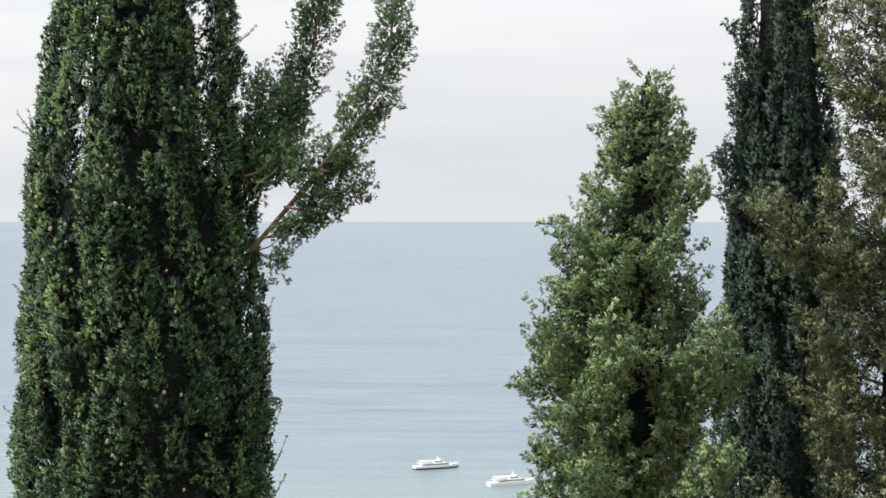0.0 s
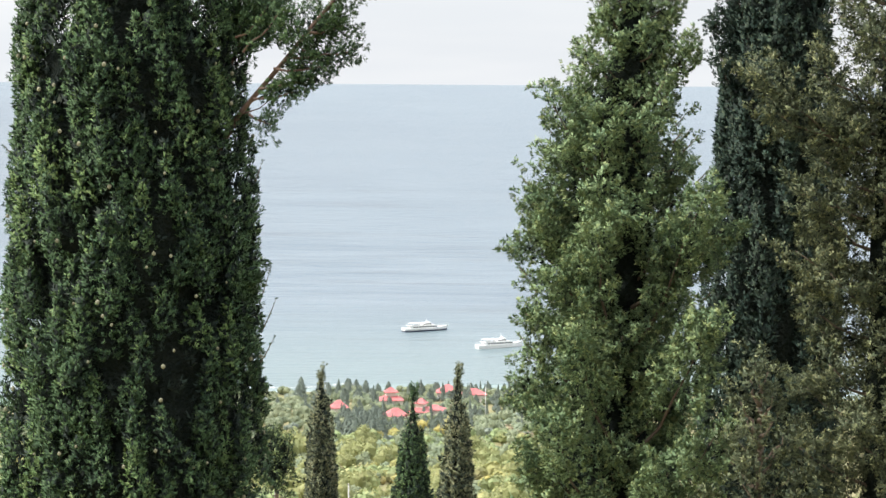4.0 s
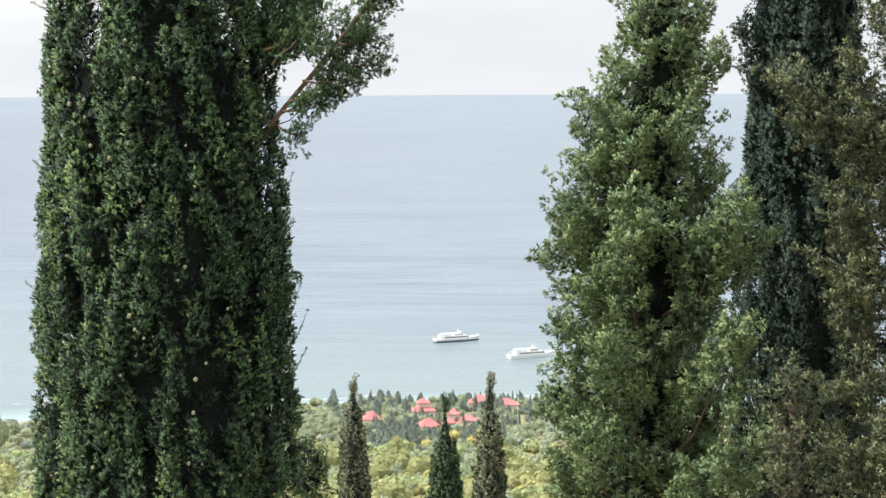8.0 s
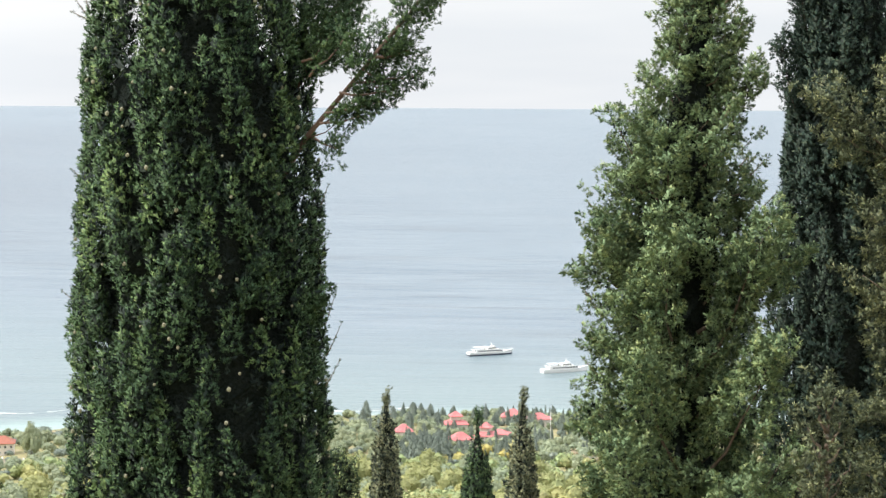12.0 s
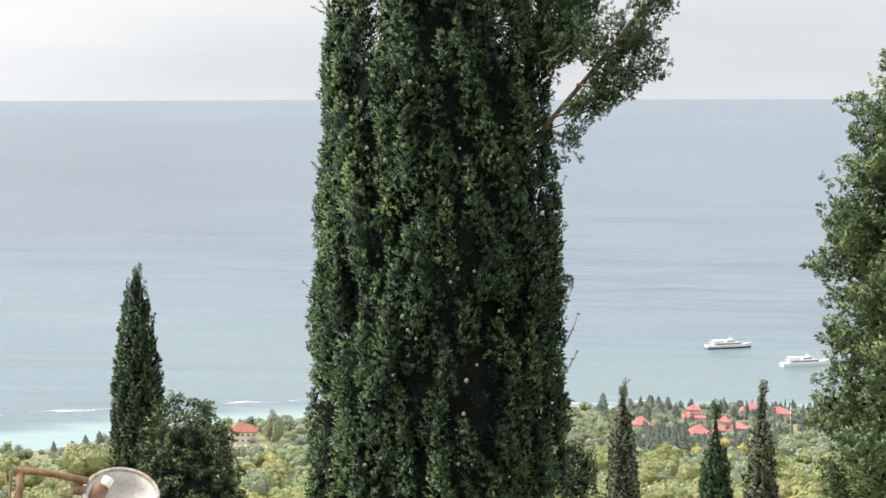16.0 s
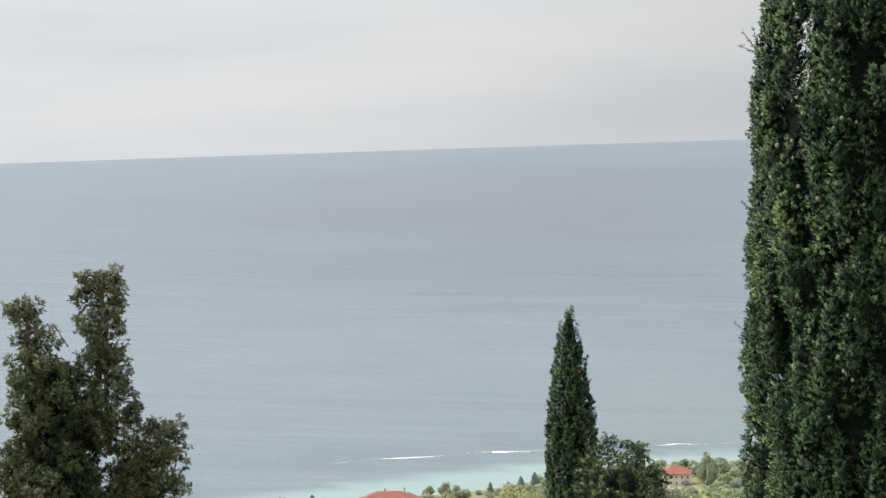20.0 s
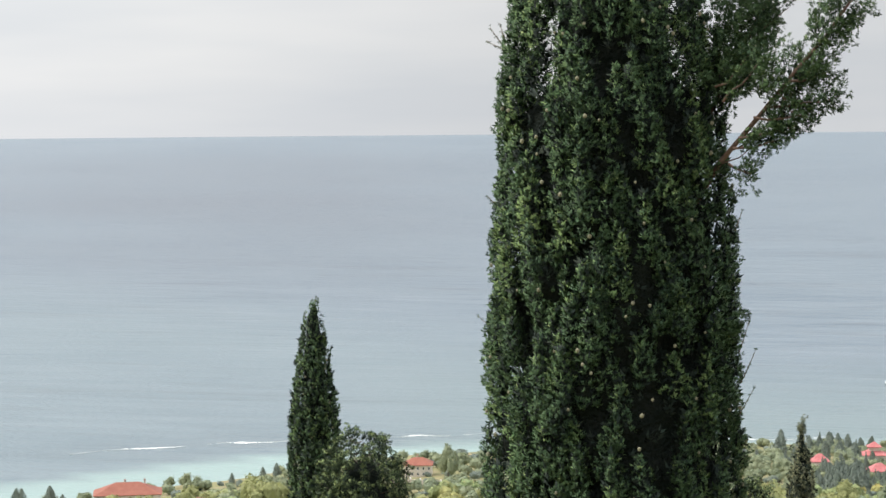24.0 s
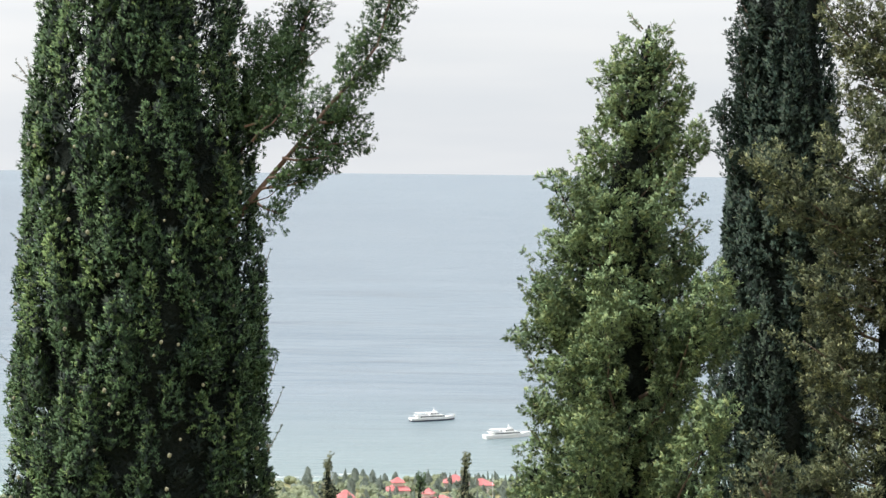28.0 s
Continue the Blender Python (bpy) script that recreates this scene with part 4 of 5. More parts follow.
def twin_conifer():
    rng = np.random.default_rng(51)
    at = standing(place(32.6, 15.0))
    h = EYE - at.z
    t = thing("conifer_tree", at, "two-headed conifer with drooping brown-tipped twigs", "tree")
    u = Vector((math.cos(radians(32.6)), math.sin(radians(32.6)), 0))      # across the line of sight
    tm = [spray(rng, 8, (0.2, 1.2), 0.10) for _ in range(12)]

    def q(side, z, deep=0.0):
        v = u * side + Vector((-math.sin(radians(32.6)), math.cos(radians(32.6)), 0)) * deep
        return (v.x, v.y, h + z)
    trunk_part(t, h - 2.0, 0.13, rng=rng, taper=0.5)
    part("leader", tube([q(0, -2.5), q(0.25, -2.0), q(0.38, -1.4), q(0.35, -0.96)], [0.05, 0.04, 0.025, 0.008], 7), BARK, t)
    part("leader", tube([q(0, -2.5), q(-0.15, -2.0), q(-0.19, -1.55), q(-0.20, -1.2)], [0.05, 0.04, 0.02, 0.006], 7), BARK, t)
    specs = []
    for cx, lo, hi, rad, count in ((0.37, -2.3, -1.02, 0.20, 30), (-0.18, -2.1, -1.2, 0.14, 18), (-0.07, -3.6, -1.66, 0.43, 80), (0.05, -7.0, -3.6, 0.5, 22)):
        for i in range(count):
            k = (i + 0.5) / count
            z, a = lo + (hi - lo) * k, i * 2.39996 + rng.uniform(-0.4, 0.4)
            if h + z < 0.6:
                continue
            r = rad * (1.0 - 0.5 * k ** 2) * (rng.uniform(0.7, 1.12) if rad > 0.3 else rng.uniform(0.45, 1.25))
            specs.append((q(cx * (1 if rad < 0.5 else 0), z - 0.35 * r), q(cx + r * math.cos(a), z + 0.1 * r, r * math.sin(a)), -0.04, 0.4 + 0.7 * r))
    specs += [(q(0.3, -2.7), q(0.74, -2.12), -0.05, 0.6), (q(0.3, -2.8), q(0.70, -2.25, -0.1), -0.03, 0.7), (q(0.2, -2.9), q(0.62, -2.5, -0.2), -0.03, 0.8), (q(-0.2, -2.7), q(-0.5, -2.3, -0.2), -0.03, 0.7), (q(0.36, -1.1), q(0.22, -0.98), -0.08, 0.3), (q(-0.18, -1.3), q(-0.33, -1.25), -0.1, 0.25), (q(0.5, -3.0), q(0.88, -2.2, -0.05), -0.05, 1.1), (q(0.4, -3.1), q(0.80, -2.6, -0.1), -0.05, 1.0), (q(0.5, -2.9), q(0.72, -2.3, -0.15), -0.05, 1.0)]
    part("inner_foliage", leaf_mesh("inner_foliage", inner_leaves(rng, [h - 3.6, h - 2.6, h - 2.0, h - 1.65], [0.50, 0.46, 0.36, 0.14], 900, 0.10, tm, (0.3, 0.65))), INNER, t, "inner foliage with its shade painted into a dark green")
    part("inner_mass", core_mesh(rng, [0.6, h - 3.6, h - 2.6, h - 2.0, h - 1.75], [0.15, 0.22, 0.20, 0.15, 0.05], 1.0), SHADE_TWIGS, t, "mass of dead twigs, shade inside the crown painted near black")
    boughs_tree(rng, t, specs, LEAF_TWIN, TIP_TWIN, 0.064, tm, per=13, gap=0.019, tips=6, up=0.6, out=1.0, rise=0.15, start=0.1, girth=(0.08, 0.12, 0.04), droop=0.5, loose_under=h - 3.2, tuft=((0.09, 0.20), (0.035, 0.065)))
    tw = [(q(0.30, -1.02), tuple(-u * 0.9 + Vector((0, 0, 0.35))), 0.14), (q(-0.24, -1.2), tuple(-u * 0.9 + Vector((0, 0, 0.3))), 0.16), (q(0.1, -1.5), tuple(-u * 0.5 + Vector((0, 0, 0.8))), 0.18), (q(0.42, -2.2), tuple(u * 0.1 + Vector((0, 0, 1))), 0.22), (q(0.2, -1.75), tuple(-u * 0.6 + Vector((0, 0, 0.6))), 0.16)]
    wild_twigs(rng, t, tw, LEAF_TWIN)


big_cypress()
light_conifer()
dark_cypress()
brownish_conifer()
small_conifer()
twin_conifer()


# ---- the trees on the slope below ----
def slim_cypress(az, dist, top_el, profile, leaf, tip, label, seed, bare=0.0):
    """profile: depths under the tip and the radii there."""
    rng = np.random.default_rng(seed)
    at = standing(place(az, dist))
    top = EYE + dist * math.tan(radians(top_el)) - at.z - 0.42
    t = thing("cypress_tree", at, label, "tree", "slim cypresses on the slope")
    width = profile[1][-1]
    zs = [0.5, 1.2] + [top - d for d in profile[0][::-1]]
    rs = [width * 0.5, width * 0.95] + list(profile[1][::-1])
    trunk_part(t, top - 0.15, 0.12, rng=rng, taper=0.1)
    limbs(t, rng, 1.0, top * 0.8, 8, lambda z: np.interp(z, zs, rs), rise=1.5)
    tm = [spray(rng, 7, (0.15, 1.0), 0.10) for _ in range(12)]
    foliage(plumed_crown(rng, zs, rs, int(46 * top * width / 0.5), (0.35, 0.8), (0.07, 0.12), 190 - 30 * bare, 0.16, tm, lean=0.16, creases=2, band=(top - 6.5, top), young=0.2 + 0.5 * bare, swing=0.12), leaf, tip, t, "crown")
    part("inner_mass", core_mesh(rng, zs, rs, 0.6), SHADE_TWIGS, t, "mass of dead twigs, shade inside the crown painted near black")
    foliage(leafy_line(rng, [(0, 0, top - 0.7), (0.02, 0, top - 0.3), (0.05, 0, top + 0.05)], (0.07, 0.05, 0.02), 0.035, 12, 0.11, tm, rise=1.0, tips=3), leaf, tip, t, "leader")

    def spot():
        z = rng.uniform(0.3 * top, 0.97 * top)
        a = rng.uniform(0, math.tau)
        r = float(np.interp(z, zs, rs)) * rng.uniform(0.9, 1.05)
        return Vector((r * math.cos(a), r * math.sin(a), z))
    tagged(part("cone_scatter", little_cones(rng, 90, spot, 0.035), CONE, t, "pale seed cones"), kind="stuff")


slim_cypress(3.68, 70.0, -8.40, ((0, 0.5, 1.0, 1.9, 3.2, 5.0), (0.02, 0.12, 0.24, 0.40, 0.50, 0.57)), LEAF_SLIM, TIP_SLIM, "slim brownish cypress with many cones", 61, 0.4)
slim_cypress(1.00, 66.0, -8.85, ((0, 0.66, 1.0, 1.66, 3.3, 4.5), (0.02, 0.08, 0.18, 0.35, 0.54, 0.72)), LEAF_CYPRESS, TIP_CYPRESS, "slim dark green cypress with a thin tip", 62)
slim_cypress(-0.32, 62.0, -8.30, ((0, 0.78, 2.1, 3.65, 4.7), (0.03, 0.18, 0.35, 0.49, 0.57)), LEAF_SLIM, TIP_SLIM, "slim olive-green cypress hung with cones", 63, 0.4)
slim_cypress(17.78, 62.0, -5.0, ((0, 0.32, 1.5, 3.5, 5.1), (0.08, 0.28, 0.47, 0.72, 0.80)), LEAF_CYPRESS, TIP_CYPRESS, "tall dark green cypress beside a rounded pine", 64)


def slope_pine(az, dist, top_el, width, seed, label, name="pine_tree"):
    rng = np.random.default_rng(seed)
    at = standing(place(az, dist))
    top = EYE + dist * math.tan(radians(top_el)) - at.z
    t = thing(name, at, label, "tree")
    trunk_part(t, top * 0.8, 0.15, rng=rng, taper=0.3)
    tm = [spray(rng, 8, (0.2, 1.2), 0.10) for _ in range(12)]
    specs = []
    count = int(60 * max(0.4, width))
    for i in range(count):
        k = (i + 0.5) / count
        z, a = top - 4.5 * width * (1 - k) - 0.12, i * 2.39996
        r = width * math.sqrt(max(0.03, 1 - (max(0, k - 0.3) / 0.72) ** 2.2)) * rng.uniform(0.82, 1.06)
        specs.append(((0, 0, z - 0.3 * r), (r * math.cos(a), r * math.sin(a), z + 0.1 * r), 0.1, 1.0 + 0.5 * r))
    part("inner_mass", core_mesh(rng, [top - 4.4 * width, top - 3.0 * width, top - 1.4 * width, top - 0.5 * width], [0.3 * width, 0.68 * width, 0.66 * width, 0.2 * width], 1.0), SHADE_TWIGS, t, "mass of dead twigs, shade inside the crown painted near black")
    boughs_tree(rng, t, specs, LEAF_PINE, TIP_PINE, 0.13, tm, per=10, gap=0.050, rise=0.9, girth=(0.1, 0.20, 0.15), start=0.55, tuft=((0.14, 0.26), (0.08, 0.13)), tips=5, loose_under=top - 3.6)


slope_pine(16.42, 48.0, -8.95, 1.62, 71, "rounded dense pine with pale green shoots")
slope_pine(4.98, 45.0, -10.33, 0.32, 72, "small dark pine sapling with sparse needles")


# ---- the lamp on its rusty arm ----
def ring_solid(profile, sides=28, hoop=False):
    """A turned shape from (radius, height) pairs."""
    bm = bmesh.new()
    rings = []
    for r, z in profile:
        rings.append([bm.verts.new((r * math.cos(k * math.tau / sides), r * math.sin(k * math.tau / sides), z)) for k in range(sides)])
    for a, b in zip(rings, rings[1:] + rings[:1] if hoop else rings[1:]):
        for k in range(sides):
            bm.faces.new((a[k], a[(k + 1) % sides], b[(k + 1) % sides], b[k]))
    if not hoop:
        bm.faces.new(rings[0][::-1])
        bm.faces.new(rings[-1])
    for f in bm.faces:
        f.smooth = len(f.verts) == 4
    bmesh.ops.recalc_face_normals(bm, faces=bm.faces)
    return bm


def old_lamp():
    foot = standing(place(21.35, 11.9))
    h = EYE - foot.z
    t = thing("street_lamp", foot, "rusty street lamp with a white enamel reflector tipped upward", "lamp")
    u = Vector((math.cos(radians(20)), math.sin(radians(20)), 0))
    w = Vector((-math.sin(radians(20)), math.cos(radians(20)), 0))
    top = Vector((0, 0, h - 2.29))
    part("post", tube([(0, 0, -0.3), (0, 0, 1.0), (0, 0, h - 2.75)], [0.05, 0.045, 0.04], 12), RUST, t)
    part("riser", tube([(0, 0, h - 2.78), top * 0.5 + Vector((0, 0, (h - 2.78) * 0.5)) + u * 0.02, top + u * 0.045], [0.026, 0.024, 0.024], 10), RUST, t)
    part("arm", tube([top + u * 0.02 + Vector((0, 0, 0.012)), top + u * 0.22 + Vector((0, 0, -0.02)), top + u * 0.44 + Vector((0, 0, -0.075))], [0.022, 0.022, 0.022], 10), RUST, t)
    part("clamp", box(0.09, 0.09, 0.10, 0.01, (0, 0, h - 2.80)), RUST, t, "dark rusty clamp box")
    part("stay_wire", tube([Vector((-0.03, 0, h - 2.72)), top + u * -0.0 + Vector((-0.02, 0, 0.0))], [0.006, 0.006], 6), RUST, t)
    part("stay_wire", tube([Vector((-0.12, 0, h - 2.95)), top + u * 0.01 + Vector((-0.015, 0, 0.01))], [0.006, 0.006], 6), RUST, t)
    c = top + u * 0.63 + Vector((0, 0, -0.17))
    # the dish looks up towards the terrace
    face = (-w * 0.52 + Vector((0, 0, 0.85)) + u * 0.06).normalized()
    m = face.to_track_quat("Z", "Y").to_euler()
    dish = part("reflector", ring_solid([(0.05, -0.15), (0.13, -0.135), (0.19, -0.08), (0.214, 0.0), (0.224, 0.0), (0.224, 0.012), (0.207, 0.012), (0.18, -0.06), (0.12, -0.11), (0.05, -0.125)]), ENAMEL, t, "white enamel bowl, stained inside", at=c, turn=m)
    part("rim", ring_solid([(0.205, 0.006), (0.226, -0.022), (0.234, -0.018), (0.234, 0.014), (0.224, 0.026), (0.208, 0.022)], hoop=True), WORN_RIM, dish, "worn enamel rim")
    part("socket", ring_solid([(0.04, -0.03), (0.046, 0.0), (0.046, 0.07), (0.042, 0.11), (0.02, 0.118)], 16), RUST, dish, "brown rusty lamp socket", at=(-0.15, 0.03, -0.05), turn=(-0.75, 0.85, 0))
    part("bulb_cap", ring_solid([(0.030, -0.01), (0.036, 0.0), (0.036, 0.045), (0.03, 0.052), (0.004, 0.054)], 14), WHITE, dish, "white porcelain cap", at=(-0.085, 0.085, 0.01), turn=(-0.75, 0.85, 0))
    part("hinge", tube([c - u * 0.28 + Vector((0, 0, 0.05)), c - u * 0.21 + Vector((0, 0, 0.035))], [0.034, 0.03], 10), RUST, t)


old_lamp()


# ---- ships ----
def hull_mesh(length, beam, heights, z0, z1, flare=1.0):
    """A ship's side between two levels; x forward, the bow rises."""
    bm = bmesh.new()
    n = 15
    rows = []
    for i in range(n):
        s = i / (n - 1)
        x = length * (s - 0.5)
        half = beam / 2 * min(1.0, (1 - max(0, (s - 0.58) / 0.42) ** 2.0)) * (0.86 + 0.14 * min(1, s / 0.15))
        sheer = 1.1 * max(0, (s - 0.55) / 0.45) ** 2 + 0.25 * max(0, (0.2 - s) / 0.2)
        lo, hi = z0, z1 + (sheer if heights else 0)
        rake = 1.6 * max(0, (s - 0.7) / 0.3) ** 2
        rows.append([bm.verts.new((x, -half * 0.86, lo)), bm.verts.new((x + rake * (hi - lo) / 2.5, -max(half, 0.02), hi)), bm.verts.new((x + rake * (hi - lo) / 2.5, max(half, 0.02), hi)), bm.verts.new((x, half * 0.86, lo))])
    for a, b in zip(rows, rows[1:]):
        for k in range(4):
            bm.faces.new((a[k], b[k], b[(k + 1) % 4], a[(k + 1) % 4]))
    bm.faces.new(rows[0])
    bm.faces.new(rows[-1][::-1])
    bmesh.ops.recalc_face_normals(bm, faces=bm.faces)
    return bm


def cabin(x0, x1, beam, z, h, rake=0.8):
    """A deckhouse with raked ends."""
    bm = bmesh.new()
    v = [bm.verts.new(p) for p in ((x0, -beam / 2, z), (x1, -beam / 2, z), (x1, beam / 2, z), (x0, beam / 2, z), (x0 + rake * 0.4, -beam / 2 + 0.1, z + h), (x1 - rake, -beam / 2 + 0.1, z + h), (x1 - rake, beam / 2 - 0.1, z + h), (x0 + rake * 0.4, beam / 2 - 0.1, z + h))]
    for f in ((3, 2, 1, 0), (4, 5, 6, 7), (0, 1, 5, 4), (1, 2, 6, 5), (2, 3, 7, 6), (3, 0, 4, 7)):
        bm.faces.new([v[k] for k in f])
    bmesh.ops.bevel(bm, geom=bm.edges[:], offset=0.08, segments=1, affect="EDGES")
    return bm


def ship(at, heading, label, low_paint):
    t = thing("passenger_ship", at, label, "ship", "ships at anchor off the shore")
    t.rotation_euler = (0, 0, radians(heading))
    t.scale = (1.12, 1.12, 1.12)
    L = 31.0
    part("hull", hull_mesh(L, 6.4, True, 0.85, 2.15), WHITE, t, "white upper hull")
    part("waterline_belt", hull_mesh(L * 0.985, 6.25, False, -0.6, 0.86), low_paint, t, "dark band along the waterline")
    part("main_cabin", cabin(-11.5, 9.0, 5.4, 2.1, 1.75, 2.4), WHITE, t)
    for side in (-1, 1):
        for k in range(9):
            part("cabin_window", box(1.55, 0.08, 0.7, 0.0, (-8.6 + 1.95 * k, side * 2.70, 2.65)), DARK_PANE, t)
        part("rubbing_strake", box(L * 0.8, 0.12, 0.16, 0.0, (-2.0, side * 3.22, 1.7)), WHITE, t)
    part("upper_deck", cabin(-12.6, 6.4, 5.7, 3.85, 0.16, 0.3), WHITE, t)
    saloon = part("upper_saloon", cabin(-2.5, 4.4, 4.4, 4.01, 1.35, 1.3), WHITE, t)
    for side in (-1, 1):
        for k in range(4):
            part("saloon_window", box(1.2, 0.08, 0.6, 0.0, (-1.6 + 1.5 * k, side * 2.17, 4.4)), DARK_PANE, saloon)
    part("wheelhouse", cabin(0.8, 3.6, 3.2, 5.36, 0.9, 0.9), WHITE, t)
    part("wheelhouse_window", box(0.1, 2.4, 0.45, 0.0, (3.1, 0, 5.65)), DARK_PANE, t)
    part("awning", cabin(-11.6, -4.4, 5.0, 5.35, 0.14, 0.2), WHITE, t, "white sun awning over the after deck")
    for x in (-11.5, -9.2, -6.9, -4.6):
        for side in (-1, 1):
            part("awning_post", tube([(x, side * 2.4, 3.95), (x, side * 2.4, 5.4)], [0.05, 0.05], 6), WHITE, t)
    part("funnel", cabin(-4.2, -2.6, 1.6, 4.0, 1.7, 0.5), WHITE, t)
    part("mast", tube([(1.2, 0, 6.2), (1.0, 0, 7.4), (0.8, 0, 8.8)], [0.14, 0.11, 0.05], 8), WHITE, t)
    part("yardarm", tube([(0.95, -1.0, 7.8), (0.95, 1.0, 7.8)], [0.05, 0.05], 6), WHITE, t)
    part("radar", box(0.3, 1.6, 0.18, 0.03, (1.1, 0, 7.0)), WHITE, t)
    part("flagstaff", tube([(15.8, 0, 3.2), (16.1, 0, 6.0)], [0.06, 0.03], 6), WHITE, t)
    part("stern_staff", tube([(-15.2, 0, 2.2), (-15.8, 0, 4.2)], [0.05, 0.03], 6), WHITE, t)
    for side in (-1, 1):
        part("bow_rail", tube([(9.2, side * 2.4, 3.2), (12.5, side * 1.5, 3.75), (15.6, side * 0.15, 4.2)], [0.05, 0.05, 0.05], 6), WHITE, t)
    return t


p = place(0.66, EYE / math.tan(radians(7.56)))
ship(Vector((p.x, p.y, 0.0)), 26, "white passenger ship with a dark waterline, anchored at sea", NAVY)
p = place(-1.52, EYE / math.tan(radians(8.02)))
ship(Vector((p.x, p.y, 0.0)), 27, "white passenger ship anchored near the shore", WHITE)


# ---- houses ----
def hip_roof(w, d, h, eave=0.6, ridge=0.4, thick=0.25, flip=0.0):
    """A hipped roof with overhanging, a little upturned eaves."""
    bm = bmesh.new()
    rings = []
    for s, z in ((1.0, 0.0), (0.62, h * 0.34), (0.3, h * 0.70)):
        rings.append((s, z))
    levels = []
    for s, z in rings:
        x, y = ridge * w / 2 * (1 - s) + (w / 2 + eave) * s, (d / 2 + eave) * s
        up = flip * (s if s == 1.0 else 0)
        levels.append([bm.verts.new((sx * x, sy * y, z + up)) for sx, sy in ((-1, -1), (1, -1), (1, 1), (-1, 1))])
    top = [bm.verts.new((-ridge * w / 2, 0, h)), bm.verts.new((ridge * w / 2, 0, h))]
    base = [bm.verts.new((v.co.x, v.co.y, v.co.z - thick)) for v in levels[0]]
    for a, b in ((base, levels[0]), (levels[0], levels[1]), (levels[1], levels[2])):
        for k in range(4):
            bm.faces.new((a[k], a[(k + 1) % 4], b[(k + 1) % 4], b[k]))
    a = levels[2]
    bm.faces.new((a[0], a[1], top[1], top[0]))
    bm.faces.new((a[1], a[2], top[1]))
    bm.faces.new((a[2], a[3], top[0], top[1]))
    bm.faces.new((a[3], a[0], top[0]))
    bm.faces.new(base[::-1])
    bmesh.ops.recalc_face_normals(bm, faces=bm.faces)
    return bm


def house(name, at, turn, w, d, h, roof_h, roof_mat, label, group="", tiers=1, ridge=0.35, flip=0.0, chimneys=0, wall_mat=PLASTER):
    t = thing(name, at, label, "house", group)
    t.rotation_euler = (0, 0, radians(turn))
    wall = part("wall", box(w, d, h + 3.0, 0.05, (0, 0, -3.0)), wall_mat, t)
    n = max(2, int(w / 2.6))
    for k in range(n):
        x = -w / 2 + w * (k + 0.5) / n
        for y, s in ((-d / 2, -1), (d / 2, 1)):
            for z in [1.0 + 2.9 * i for i in range(max(1, int(h / 2.9)))]:
                win = part("window", box(1.1, 0.14, 1.4, 0.0, (x, y + s * 0.03, z)), WHITE, t)
                part("pane", box(0.86, 0.05, 1.16, 0.0, (x, y + s * 0.11, z + 0.12)), DARK_PANE, win)
    roof = part("roof", hip_roof(w, d, roof_h, ridge=ridge, flip=flip), roof_mat, t, at=(0, 0, h + 0.25))
    for i in range(1, tiers):
        k = 0.62 ** i
        z = h + 0.25 + roof_h * 0.62 + (i - 1) * (roof_h * 0.7)
        part("upper_wall", box(w * k * 0.75, d * k * 0.75, 1.9, 0.03, (0, 0, z)), wall_mat, t)
        part("upper_roof", hip_roof(w * k * 0.85, d * k * 0.85, roof_h * 0.8, ridge=0.15, flip=flip), roof_mat, t, at=(0, 0, z + 1.9))
    for k in range(chimneys):
        ch = part("chimney", box(0.9, 0.7, 1.7, 0.04, (w * (0.08 + 0.3 * k) - w * 0.12, 0.4, roof_h - 0.8)), PLASTER, roof)
        part("chimney_cap", box(1.2, 1.0, 0.2, 0.03, (w * (0.08 + 0.3 * k) - w * 0.12, 0.4, roof_h + 0.95)), ROOF_TILE, ch)
    return t


VILLAGE = "red-roofed resort houses"
for az, el, w, d, h, rh, tiers, turn, name, label in (
        (3.17, -9.58, 8, 8, 4.2, 3.4, 1, 10, "pavilion", "pavilion with a pointed coral-red roof among dark conifers"),
        (1.64, -9.22, 11, 10, 5.0, 3.0, 2, 8, "pavilion", "two-tiered pagoda-like house with coral-red roofs"),
        (1.50, -9.80, 11, 8, 4.0, 3.4, 1, 20, "house", "low house with a broad coral-red roof"),
        (0.75, -9.52, 9, 8, 4.5, 3.2, 2, -20, "house", "white house with stepped coral-red roofs"),
        (0.35, -9.70, 9, 7, 5.0, 2.2, 1, -10, "house", "white house with a low red roof"),
        (-0.02, -9.12, 11, 9, 4.5, 3.8, 1, 0, "house", "house with a tall coral-red roof near the shore"),
        (-0.78, -9.22, 12, 8, 4.5, 3.0, 1, 5, "house", "long house with a coral-red roof near the shore")):
    house(name, on_slope(az, el, h + 0.25 + rh * (1 if tiers == 1 else 2.0)), turn, w * 1.08, d * 1.08, h, rh * 1.1, ROOF, label, VILLAGE, tiers, 0.2, 0.25)
house("villa", on_slope(14.77, -9.73, 9.6), 12, 14, 11, 6.0, 3.2, ROOF_TILE, "pale villa with an orange tiled hip roof and chimney", chimneys=1)
house("villa", on_slope(23.2, -10.24, 12.2), 22, 31, 16, 7.0, 4.8, ROOF_TILE, "wide villa with orange tiled hip roof and two chimneys", chimneys=2)


